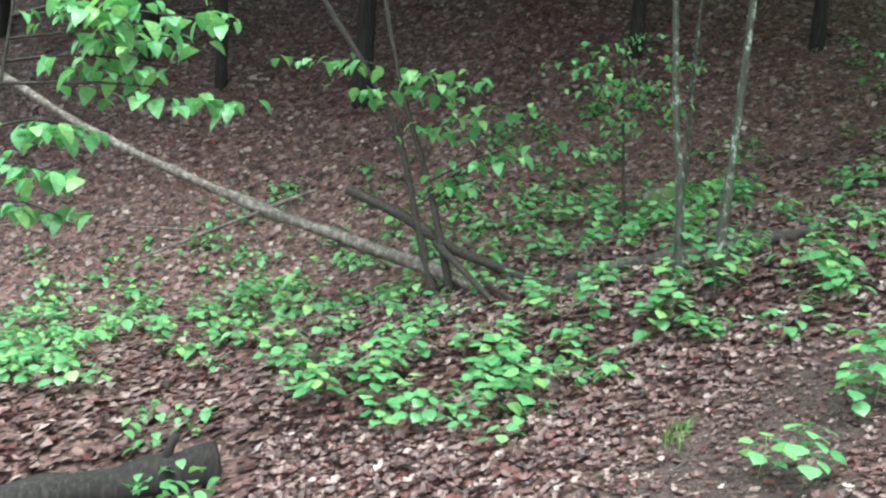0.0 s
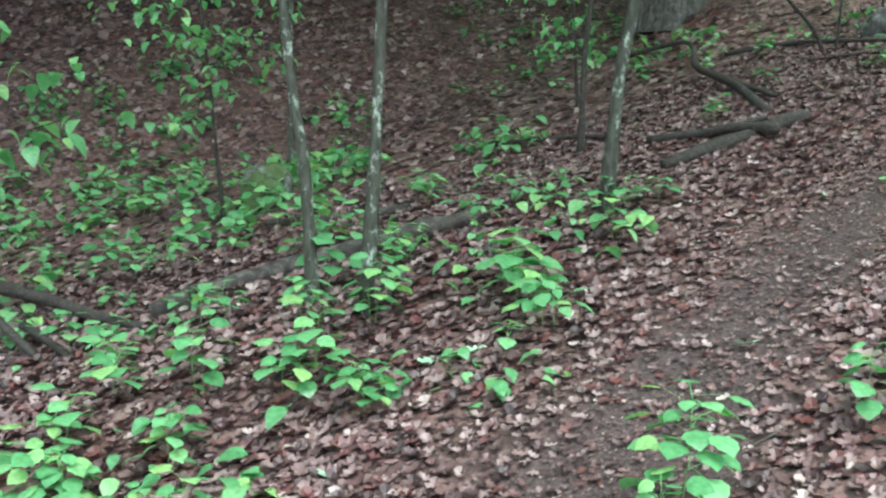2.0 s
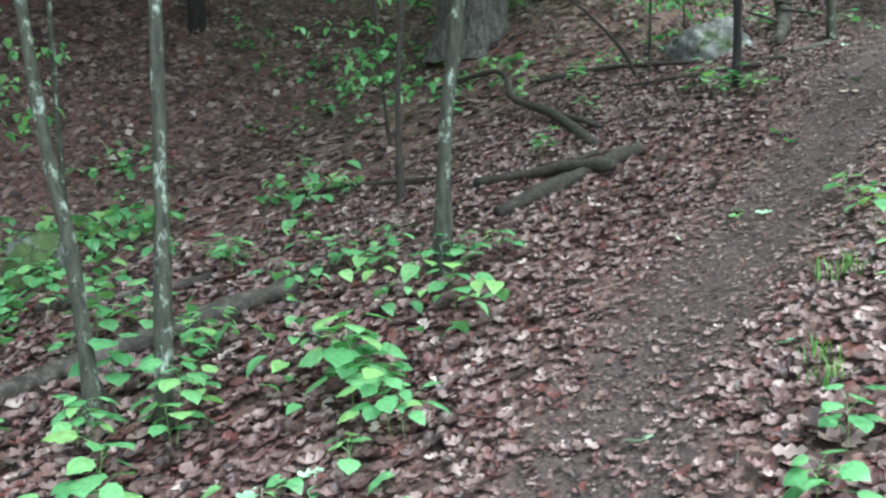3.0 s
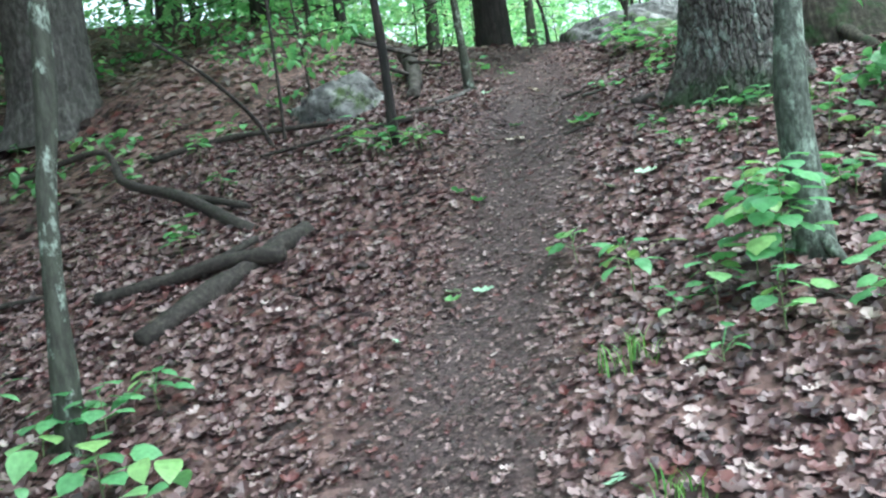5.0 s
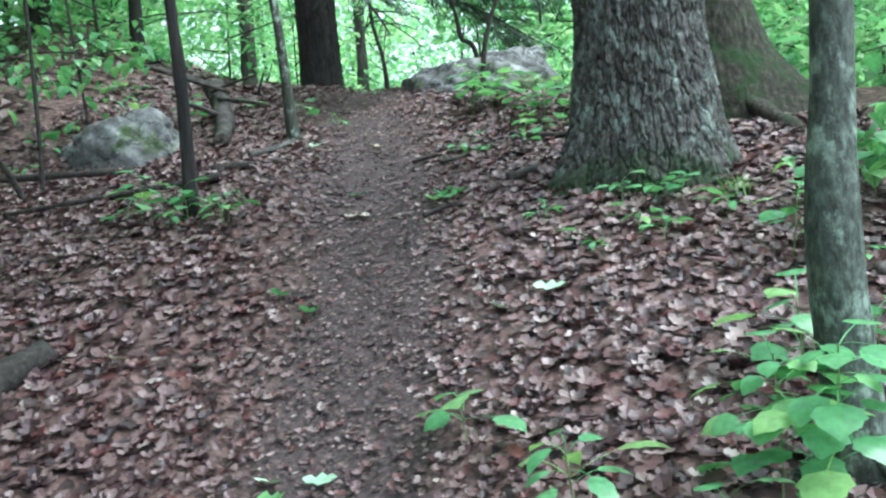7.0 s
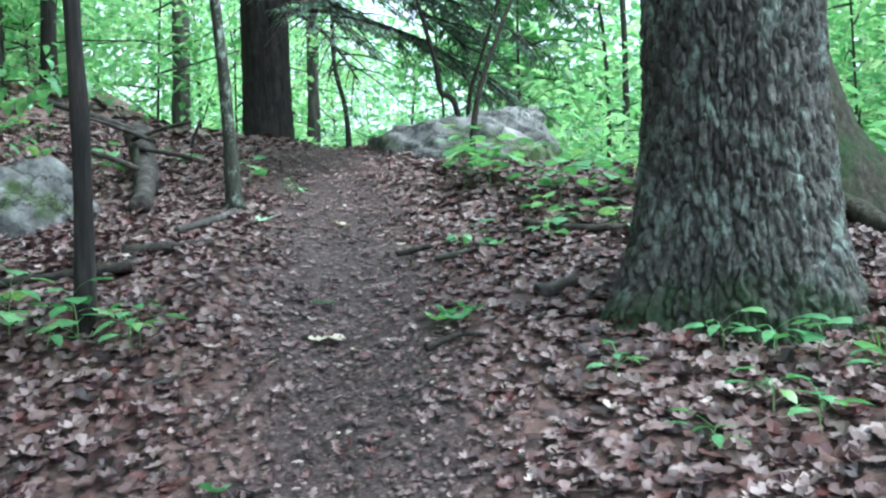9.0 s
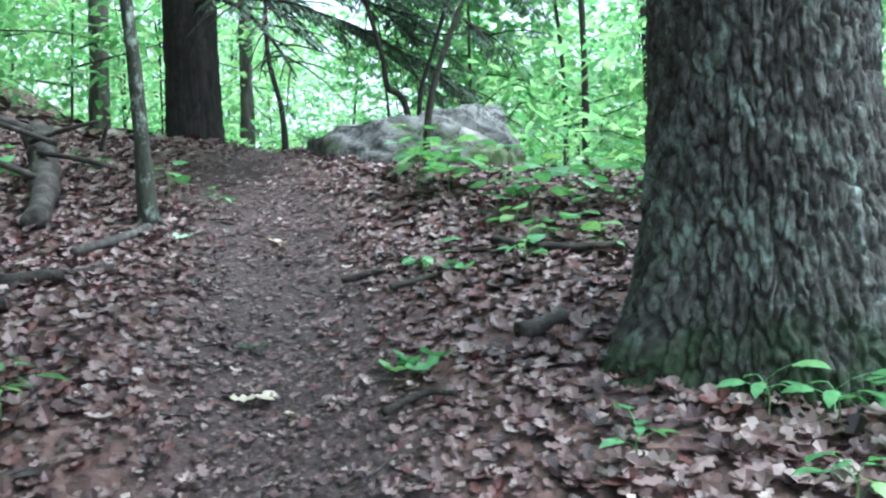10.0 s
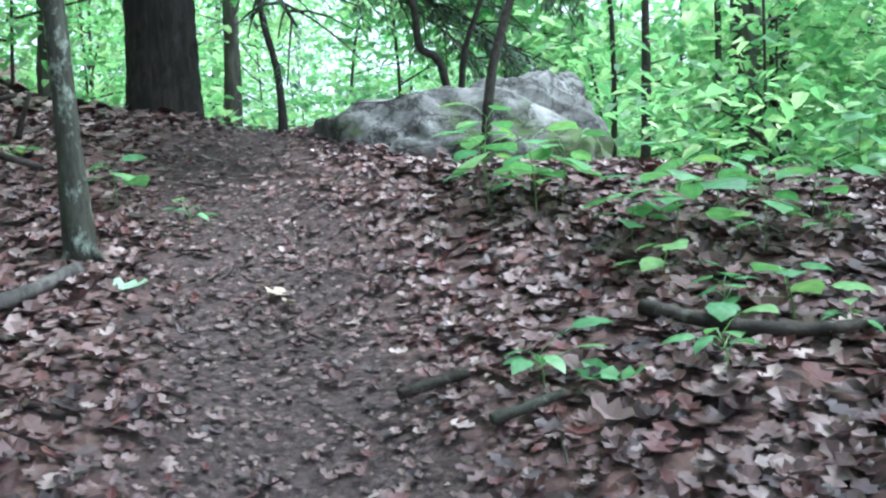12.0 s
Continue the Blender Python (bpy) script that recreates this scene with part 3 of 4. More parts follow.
slim_tree("sapling", [(-1.95, 5.12, 0), (-1.93, 5.12, 0.8), (-1.92, 5.1, 2.2)], 0.014, 0.01, M_TWIG, "very thin bare sapling")
slim_tree("sapling", [(-5.6, 1.2, 0), (-5.65, 1.2, 0.6), (-5.8, 1.25, 3)], 0.03, 0.02, M_SAPLING, "slim sapling on the slope",
          leaves=[(-5.3, 0.9, 0.55), (-5.2, 0.4, 0.2), (-5.9, 0.3, 0.9)], leaf=0.1)
# twin stems over the fallen branches
slim_tree("twin_sapling", [(-2.74, -2.18, 0), (-2.91, -2.39, -1.47), (-3.16, -2.72, -0.39), (-3.44, -3.43, 0.69), (-3.65, -3.78, 1.4)], 0.04, 0.022, M_TWIG, "leaning dark sapling among fallen branches")
slim_tree("twin_sapling", [(-2.58, -2.03, 0), (-2.84, -2.31, -1.08), (-3.06, -2.6, -0.22), (-3.29, -2.83, 0.72), (-3.36, -2.93, 1.4)], 0.034, 0.018, M_TWIG, "leaning dark sapling with layered bright leaf sprays",
          leaves=[(-2.5, -2.35, 0.02), (-2.5, -1.95, 0.0), (-2.6, -1.5, -0.22), (-2.7, -2.2, -0.5), (-2.6, -1.35, -0.58), (-3.3, -3.6, 0.1), (-3.0, -3.0, -0.2), (-2.7, -1.9, -1.0)], leaf=0.15, per=22, spread=0.15)
# leafy stems at the edge of the first view
slim_tree("leafy_sapling", [(0.9, -5.5, 0), (0.95, -5.2, -1.6), (1.05, -4.95, -0.7), (1.1, -4.8, 0.2)], 0.013, 0.007, M_TWIG, "young sapling with broad drooping green leaves",
          leaves=[(1.2, -4.15, -0.05), (1.25, -3.7, -0.12), (1.1, -4.05, -0.36), (1.15, -3.6, -0.52), (1.0, -4.5, -0.72), (1.1, -4.6, -0.98), (1.3, -4.3, -0.12), (1.0, -4.6, -1.2), (1.2, -3.85, -0.22)], leaf=0.12, per=32, spread=0.10)
slim_tree("leafy_sapling", [(-4.0, 0.0, 0), (-4.0, -0.1, -0.6), (-4.1, -0.2, 0.6)], 0.02, 0.01, M_TWIG, "bushy young sapling with small bright leaves",
          leaves=[(-3.6, -0.9, 0.25), (-3.8, -0.6, 0.1), (-3.9, -0.1, 0.05), (-4.0, 0.4, -0.1), (-3.7, -0.2, -0.3), (-3.9, -0.4, -0.6), (-4.1, -0.3, 0.5)], leaf=0.11, per=22, spread=0.2)
slim_tree("leafy_sapling", [(-3.4, 3.3, 0), (-3.4, 3.2, 0.4), (-3.4, 3.1, 1.4)], 0.018, 0.01, M_TWIG, "bushy young sapling with small bright leaves",
          leaves=[(-3.0, 2.7, 0.25), (-3.3, 3.0, 0.4), (-3.2, 3.4, 0.15), (-3.6, 2.7, 0.6), (-3.0, 3.0, 0.9)], leaf=0.1, per=20, spread=0.2)
slim_tree("leafy_sapling", [(2.75, 4.3, 0), (2.7, 4.25, 0.5), (2.65, 4.2, 1.6)], 0.02, 0.012, M_TWIG, "young sapling with bright yellow-green leaves",
          leaves=[(2.3, 4.1, 0.35), (2.4, 4.1, 0.15), (2.2, 4.3, 0.0), (2.6, 4.0, 0.5), (2.8, 4.1, 0.3)], leaf=0.11, per=22, spread=0.13)
slim_tree("leafy_sapling", [(-2.5, 6.5, 0), (-2.5, 6.48, 0.9), (-2.55, 6.45, 1.7)], 0.016, 0.009, M_TWIG, "young sapling with layered pale green leaves on the bank",
          leaves=[(-2.9, 6.3, 1.1), (-2.2, 6.3, 1.15), (-3.2, 6.5, 1.25), (-1.9, 6.5, 1.2), (-2.6, 6.1, 1.0), (-2.3, 6.7, 1.35), (-3.0, 6.7, 1.4)], leaf=0.1, per=20, spread=0.14)
slim_tree("arching_sapling", [(0.31, 7.2, 0), (0.34, 7.20, 0.97), (0.40, 7.22, 1.21), (0.49, 7.25, 1.45), (0.60, 7.30, 1.73)], 0.018, 0.012, M_TWIG, "thin dark arching sapling before a boulder")
slim_tree("arching_sapling", [(0.18, 8.2, 0), (0.2, 8.15, 1.2), (0.3, 8.1, 1.5), (0.55, 8.1, 2.2)], 0.018, 0.01, M_TWIG, "thin dark sapling behind a boulder")
slim_tree("curved_sapling", [(-0.65, 8.05, 0), (-0.65, 8.05, 1.02), (-0.67, 8.06, 1.23), (-0.72, 8.06, 1.44), (-0.74, 8.06, 1.69), (-0.72, 8.07, 2.6)], 0.02, 0.013, M_DARKBARK, "dark curved sapling on the crest behind drooping twigs")
slim_tree("crooked_sapling", [(0.16, 8.25, 0), (0.1, 8.2, 1.2), (0.0, 8.15, 1.3), (-0.02, 8.1, 1.5), (-0.15, 8.1, 2.0)], 0.022, 0.014, M_TWIG, "crooked dark sapling behind a boulder")


def hollow_tree():
    x, y = -5.5, 6.35
    t = thing("broad_tree", x, y, ground_z(x, y), "broad grey-brown trunk on the hillside", "tree")
    adopt(t, big_trunk("trunk", x, y, 5, [(0, 0.55), (0.5, 0.44), (1.5, 0.4), (5, 0.34)], [(4.4, 0.15, 0.3), (5.6, 0.2, 0.3)], M_GREYBARK, 96, 90, 34, 9, 0.03, 12))
    # high crown added out of view, to darken the slope below it
    ends = [((x + 1.0 + math.cos(k * 2.4) * 0.65 * math.sqrt(k), y - 0.6 + math.sin(k * 2.4) * 0.65 * math.sqrt(k), 5.2 + 1.5 * random.random()), 1.3) for k in range(34)]
    adopt(t, new("crown", crown_mesh("crown", ends, 150, 0.24, M_GREEN_ISLAND, 0.5)))


hollow_tree()


# ---- fallen wood ----
def log(name, pts, r0, r1, mat, label, seg=12, stubs=(), lift=True, group="fallen wood", n=18):
    c = pts[0]
    t = thing(name, c[0], c[1], c[2], label, "log", group)
    adopt(t, limb("wood", pts, r0, r1, mat, seg=seg, n=n, gnarl=0.24, seed=c[1] * 3))
    for a, b, r in stubs:
        adopt(t, limb("branch_stub", [a, tuple((Vector(a) + Vector(b)) / 2 + Vector((0, 0, 0.01))), b], r, r * 0.6, mat, seg=7, n=6))
    return t


def on_ground(flat, r, sink=0.3):
    return [(x, y, ground_z(x, y) + r * (1 - sink) + (0.02 if sink == 0 else 0.0)) for x, y in flat]


log("fallen_tree", [(-5.74, -7.38, -0.17), (-5.06, -6.18, -0.74), (-4.51, -5.09, -1.14), (-3.96, -3.97, -1.49), (-3.45, -3.04, -1.71), (-2.72, -2.04, -1.93), (-2.4, -1.55, -2.1)],
    0.045, 0.082, M_PALELOG, "long pale fallen trunk propped among saplings",
    stubs=[((-3.96, -3.97, -1.49), (-3.63, -3.41, -1.22), 0.03), ((-3.96, -3.97, -1.49), (-3.21, -5.25, -2.06), 0.022), ((-3.6, -4.61, -1.72), (-3.5, -5.3, -1.7), 0.015)], n=30)
log("dark_branch", [(-3.31, -3.1, -1.18), (-3.02, -2.5, -1.41), (-2.75, -2.06, -1.66), (-2.6, -1.62, -1.8), (-2.2, -1.4, -1.85), (-1.65, -1.21, -1.83)], 0.06, 0.03, M_TWIG, "dark rotten branch crossing a fallen trunk",
    stubs=[((-2.77, -2.22, -1.62), (-1.75, -1.75, -2.02), 0.04), ((-2.3, -1.8, -1.9), (-1.5, -1.6, -1.98), 0.03)])
log("fallen_log", on_ground([(-1.85, -1.12), (-1.72, -0.55), (-1.55, 0.0), (-1.4, 0.5), (-1.27, 0.88)], 0.075), 0.075, 0.06, M_LOG, "half-buried brown log on the leaf litter", stubs=[((-1.2, -0.3, -1.5), (-0.7, -0.4, -1.58), 0.016)])
log("fallen_log", on_ground([(-3.27, 0.13), (-2.52, 0.53), (-2.2, 0.88)], 0.04), 0.045, 0.035, M_LOG, "thin brown log on the leaf litter")
log("forked_log", [(-1.4, 2.42, -0.66), (-1.0, 2.54, -0.6), (-0.72, 2.62, -0.55), (-0.46, 2.72, -0.55)], 0.034, 0.042, M_TWIG, "grey-brown broken log beside the trail")
log("forked_log", on_ground([(-0.78, 2.0), (-0.68, 2.4), (-0.6, 2.8), (-0.54, 3.08)], 0.05), 0.052, 0.05, M_TWIG, "dark grey log lying beside the trail under another", stubs=[((-0.86, 2.57, -0.6), (-0.78, 2.95, -0.47), 0.03)])
log("curved_branch", [(-3.81, 4.18, 0.16), (-3.02, 4.28, 0.28), (-2.64, 4.08, 0.01), (-1.87, 3.75, -0.17), (-1.01, 3.24, -0.44)], 0.02, 0.045, M_TWIG, "long dark curved branch lying on the slope", stubs=[((-1.87, 3.75, -0.17), (-1.21, 3.52, -0.29), 0.03)])
log("dead_stem", [(-1.95, 5.03, 0.02), (-2.01, 4.92, 0.31), (-2.06, 4.7, 0.53), (-2.19, 4.46, 0.77), (-2.32, 4.21, 0.95)], 0.018, 0.011, M_TWIG, "thin dark dead stem bending over the slope")
log("fallen_log", on_ground([(0.75, -6.2), (0.5, -5.0), (0.34, -3.78)], 0.12, 0.2), 0.11, 0.13, M_DARKBARK, "thick dark log with a broken end", stubs=[((0.38, -4.15, -2.85), (0.36, -4.05, -2.6), 0.04)])
log("broken_stump", [(-0.8, -3.25, -2.8), (-0.79, -3.24, -2.55), (-0.78, -3.27, -2.3)], 0.06, 0.05, M_TWIG, "dark broken stub standing in seedlings")
log("short_log", on_ground([(0.79, 4.98), (0.86, 5.02), (0.93, 5.07)], 0.04, 0.35), 0.03, 0.027, M_LOG, "short dark rotten log piece beside the oak", seg=12)
log("rotten_log", [(-1.32, 6.2, 0.47), (-1.42, 6.5, 0.6), (-1.62, 6.9, 0.80), (-1.85, 7.3, 1.0)], 0.05, 0.078, M_LOG, "rotten grey log end jutting from the bank", seg=18, n=36,
    stubs=[((-1.6, 6.8, 0.85), (-1.15, 6.7, 0.74), 0.018), ((-1.7, 6.9, 0.92), (-1.3, 6.85, 1.0), 0.016), ((-1.3, 6.85, 0.85), (-1.22, 6.8, 1.0), 0.012), ((-1.5, 6.6, 0.7), (-1.75, 6.4, 0.82), 0.02), ((-1.8, 7.2, 1.0), (-2.3, 7.0, 1.2), 0.03), ((-1.55, 6.9, 0.9), (-1.9, 6.6, 1.05), 0.015)])
log("stick", on_ground([(-0.78, 6.15), (-0.84, 5.95), (-0.9, 5.7)], 0.02, 0), 0.022, 0.018, M_GREYBARK, "grey stick leaning at a sapling foot")
log("stick", on_ground([(-0.95, 5.28), (-0.72, 5.34), (-0.62, 5.42)], 0.03), 0.035, 0.03, M_TWIG, "dark rotten stick on the litter")
log("stick", on_ground([(0.17, 5.52), (0.24, 5.55), (0.31, 5.58)], 0.014, 0), 0.014, 0.011, M_TWIG, "short dark stick on the trail")
log("stick", on_ground([(0.36, 5.38), (0.43, 5.42), (0.5, 5.46)], 0.012, 0), 0.012, 0.011, M_SAPLING, "short lichen-flecked stick beside the trail")
log("stick", on_ground([(0.45, 4.55), (0.55, 4.62), (0.63, 4.6)], 0.014, 0), 0.014, 0.009, M_TWIG, "short curved stick beside the trail")
log("stick", on_ground([(0.7, 5.85), (0.95, 5.7), (1.3, 5.75), (1.5, 5.9)], 0.018, 0), 0.018, 0.014, M_LOG, "long grey stick lying across litter", stubs=[((0.78, 5.78, 0.26), (0.72, 5.5, 0.17), 0.01)])
log("stick", on_ground([(-0.75, 4.95), (-1.3, 4.75), (-1.9, 4.7)], 0.02, 0), 0.02, 0.012, M_TWIG, "thin dark stick lying on the litter")
log("stick", on_ground([(-3.2, 5.0), (-2.6, 5.3), (-1.7, 5.5)], 0.03, 0), 0.03, 0.02, M_TWIG, "dark branch lying on the slope")
log("stick", on_ground([(-3.3, 2.2), (-2.6, 2.35), (-1.9, 2.6)], 0.02, 0), 0.022, 0.014, M_TWIG, "thin dark branch lying on the slope")
log("stick", on_ground([(2.2, 3.0), (2.5, 2.9), (2.9, 2.95)], 0.07, 0.2), 0.07, 0.06, M_TWIG, "dark rotten log behind a lichen-covered tree")
log("stick", on_ground([(2.2, 3.6), (2.5, 3.65)], 0.02, 0), 0.02, 0.016, M_PALELOG, "pale broken stick on the litter")


# ---- stones ----
def boulder(name, x, y, z, sx, sy, sz, heading, seed, label, flat=0.5, level=5, tip=0.3, mat=M_ROCK):
    bm = bmesh.new()
    bmesh.ops.create_icosphere(bm, subdivisions=level, radius=1)
    for v in bm.verts:
        p = v.co.copy()
        d = 1 + 0.22 * noise.noise(p * 1.1 + Vector((seed, 0, 0))) + 0.09 * noise.noise(p * 3 + Vector((0, seed, 0))) + 0.03 * noise.noise(p * 9)
        q = p * d
        c = noise.cell(Vector((q.x * 2.2 + seed, q.y * 2.2, q.z * 3.5)))
        q *= 1 + 0.035 * c
        s = q.x * 0.55 + q.z * 0.9 + 0.25 * q.y
        q *= 1 + 0.05 * ((s * 3.2 + seed) % 1.0)
        q.z = min(q.z, flat + tip * q.x + 0.08 * noise.noise(p * 4))
        v.co = (q.x * sx, q.y * sy, q.z * sz)
    me = bpy.data.meshes.new(name)
    bm.to_mesh(me)
    bm.free()
    me.materials.append(mat)
    me.shade_smooth()
    ob = new(name, me)
    ob.matrix_world = pose(x, y, z, 0, 0, heading)
    return tagged(ob, label, "rock")


boulder("boulder", 0.19, 7.8, 0.62, 0.67, 0.52, 0.64, -8, 3.1, "broad grey lichen-covered boulder with mossy cracks beside the trail crest", 0.62, 6, 0.17)
boulder("rock", -4.25, 0.45, -1.3, 0.26, 0.22, 0.36, 20, 8.4, "grey-green mossy rock on the slope", 0.8, 4, mat=M_MOSSROCK)
boulder("rock", 0.86, 7.25, 0.52, 0.16, 0.14, 0.16, 0, 1.4, "small mossy stone at the boulder's foot", 0.8, 4, mat=M_MOSSROCK)
boulder("rock", -1.98, 6.12, 0.42, 0.37, 0.28, 0.36, 10, 5.2, "broad pale lichen-crusted stone half hidden in litter", 0.75, 5)
boulder("rock", -2.42, 6.3, 0.42, 0.2, 0.18, 0.24, 50, 2.2, "pale lichen-crusted stone half hidden in litter", 0.8, 4)


# ---- seedlings ----
def seedling(leaves, height, leaf, kind, reach=1.0):
    """A template plant: one stem and broad stalked leaves in tiers, built at the origin."""
    e = new("seedling")
    v, f = tube([(0, 0, -0.03), (0.01, 0.005, height * 0.5), (0, 0.01, height)], 0.004, 0.002, seg=4, n=5)
    mesh_object("stem", v, f, M_STEM, e)
    meshes = []
    for k in range(4):
        s = 0.75 + 0.14 * k
        ls, fs = stalked_leaf(leaf * (0.35 + 0.3 * k) * reach, leaf * s, leaf * s * (1.0 if kind == "round" else 0.52), leaf * 0.25, 0.3)
        me = bpy.data.meshes.new("leaf")
        me.from_pydata(ls, [], fs)
        me.materials.append(M_GREEN)
        me.shade_smooth()
        meshes.append(me)
    for i in range(leaves):
        an = i * 2.4 + random.uniform(-0.4, 0.4)
        top = height * (1 - 0.75 * (i / leaves) * random.uniform(0.6, 1))
        ob = new("leaf", meshes[min(3, random.randrange(3) + (i > leaves * 0.5))])
        ob.parent = e
        ob.matrix_basis = place(0, 0.005, max(0.03, top), an, random.uniform(-0.25, 0.3), random.uniform(-0.3, 0.3), random.uniform(0.8, 1.2))
    return tagged(e, "green seedling with broad toothed leaves in leaf litter", "plant", "seedlings on the forest floor")


TEMPLATES = [seedling(6, 0.13, 0.10, "round"), seedling(10, 0.24, 0.11, "round"), seedling(16, 0.34, 0.105, "round"), seedling(7, 0.09, 0.085, "long"), seedling(11, 0.22, 0.105, "long"), seedling(32, 0.42, 0.088, "round", 1.5)]
for e, (x, y) in zip(TEMPLATES, [(-1.3, -3.4), (-2.0, -3.2), (-3.0, -4.8), (0.2, -1.6), (-2.2, 1.0), (-4.6, -4.2)]):
    e.matrix_basis = pose(x, y, ground_z(x, y))


def plant(k, x, y, s=1.0, label=""):
    ob = copy_thing(TEMPLATES[k], pose(x, y, ground_z(x, y) - 0.01, random.uniform(-6, 6), random.uniform(-6, 6), random.uniform(0, 360)))
    ob.scale = (s, s, s * 1.1)
    if label:
        tagged(ob, label)
    return ob


FIRST = [(-0.29, -3.2), (-0.48, -2.57), (0.91, -2.26), (-0.0, -2.01), (-5.45, -5.55), (-6.04, -6.6), (-5.76, -4.57), (-2.87, -3.64), (0.54, -1.54), (-6.21, -1.32), (-5.76, -0.81), (-6.41, -0.09), (-3.72, 1.31), (-2.08, 0.94), (-3.82, -0.03), (0.08, 0.36), (-2.04, 0.04), (-1.03, 0.15), (-1.27, -0.97), (-0.66, -0.61), (-1.07, -1.52), (-2.65, -5.71), (-1.6, -5.07), (-0.42, -4.47), (-1.8, -4.17), (-0.01, -2.84), (0.55, -2.53), (-0.33, -0.33)]
for x, y in FIRST:
    plant(random.choice((1, 2, 2, 4)), x, y, random.uniform(0.75, 1.0))
SLOPE = [(-2.28, 0.99), (-0.09, 0.39), (-0.38, 1.35), (0.41, 0.01), (0.46, 0.24), (-0.34, -0.35), (-4.29, 0.12), (-3.36, -0.85), (-6.58, -0.24), (-4.52, 1.46), (-0.09, -0.91), (0.06, -0.62), (-0.64, -1.53), (-1.05, -0.89), (-0.53, -0.6), (-0.15, 1.07), (-7.12, 4.55), (-6.28, 3.68), (-1.85, 1.37), (-1.0, 0.13), (-0.98, 1.29), (-0.89, 4.37), (-0.62, 4.31), (-0.42, 4.32), (-1.29, 2.96), (-3.59, 5.84), (-2.91, 5.7), (-0.52, 1.3), (-0.31, 1.56)]
for x, y in SLOPE:
    plant(random.choice((0, 1, 1, 4)), x, y, random.uniform(0.65, 0.92))
BANK = [(-5.48, -6.97), (-4.44, -6.19), (-5.38, -6.07), (-5.1, -5.54), (-3.85, -4.96), (-4.69, -4.75), (-4.78, -4.25), (-2.49, -3.72), (-1.73, -5.33), (-0.29, -3.2), (-0.73, -3.1), (-1.29, -3.43), (-0.32, -2.69), (-0.54, -2.48), (0.06, -2.05), (0.07, -1.9), (-0.35, -2.17), (-1.49, -3.62), (-0.79, -3.31), (-0.51, -3.04), (-0.28, -2.76), (0.16, -2.12), (0.07, -1.89), (0.44, -1.87), (0.65, -2.13), (0.11, -2.59), (-0.59, -1.58), (-0.33, -1.25), (-0.04, -0.85), (-0.15, 0.37), (0.38, 0.22)]
for x, y in BANK:
    plant(random.choice((1, 2, 2, 1)), x, y, random.uniform(0.75, 1.0))
EAST = [(1.97, -0.4, 5), (2.08, -0.55, 2), (2.6, -1.05, 2), (2.35, -1.14, 1), (2.08, 0.33, 2), (1.95, 0.75, 1), (0.96, 2.85, 0), (1.29, 2.43, 4), (1.74, 2.42, 5), (1.84, 2.34, 5), (1.62, 2.2, 1), (1.69, 1.83, 3), (1.86, 2.0, 1), (1.5, 2.18, 3),
        (2.21, 2.34, 1), (2.18, 2.02, 1), (2.13, 4.26, 1), (2.34, 4.22, 2)]
for x, y, k in EAST:
    plant(k, x, y, random.uniform(0.68, 0.8) if k in (1, 2) else random.uniform(0.82, 0.98), "leafy green bush of broad leaves beside the trail" if k == 5 else "")
BOULDER_SIDE = [(1.36, 4.46, 3), (1.5, 4.42, 3), (1.62, 4.36, 0), (1.44, 4.1, 3), (1.05, 4.29, 3), (1.54, 4.0, 3), (1.79, 4.2, 3), (1.26, 3.92, 3), (0.33, 6.86, 1), (0.35, 6.6, 1), (0.48, 6.55, 1), (0.56, 6.62, 1),
                (0.74, 6.3, 1), (0.86, 6.28, 1), (0.8, 6.08, 0), (0.9, 5.84, 0), (1.02, 5.78, 0), (0.46, 5.53, 3), (0.82, 5.54, 3), (1.08, 6.26, 1), (1.02, 6.5, 1), (1.28, 6.48, 1), (1.3, 6.36, 4), (1.12, 5.72, 3), (1.2, 6.7, 4),
                (-0.62, 6.6, 3), (-0.91, 6.75, 0), (-1.49, 7.17, 3), (-0.95, 4.35, 4), (-0.72, 4.3, 4), (-0.44, 4.33, 3)]
for x, y, k in BOULDER_SIDE:
    plant(min(k, 3) if k != 2 else 1, x, y, random.uniform(0.65, 0.98))
rnd = random.Random(11)
count = 0
while count < 85:
    x, y = rnd.uniform(-7.5, 1.4), rnd.uniform(-6.5, 3.2)
    if trail_distance(x, y) < 0.9 or (x > 0.2 and y > 0.8) or (x > -2 and y < -3.4) or rnd.random() < 0.25 * max(0, y):
        continue
    plant(rnd.choice((0, 1, 1, 2, 4, 4, 2 if x < -2 else 1)), x, y, rnd.uniform(0.7, 1.15))
    count += 1
count = 0
while count < 34:
    x, y = rnd.uniform(1.3, 5.0), rnd.uniform(-0.5, 9.0)
    if trail_distance(x, y) < 1.0 or math.hypot(x - 1.45, y - 4.88) < 0.7:
        continue
    plant(rnd.choice((0, 1, 1, 2, 3)), x, y, rnd.uniform(0.7, 1.1))
    count += 1
count = 0
while count < 24:
    x, y = rnd.uniform(-8, -1.2), rnd.uniform(3.2, 8.5)
    plant(rnd.choice((0, 0, 1, 3, 2 if y > 6.5 else 0)), x, y, rnd.uniform(0.7, 1.1))
    count += 1


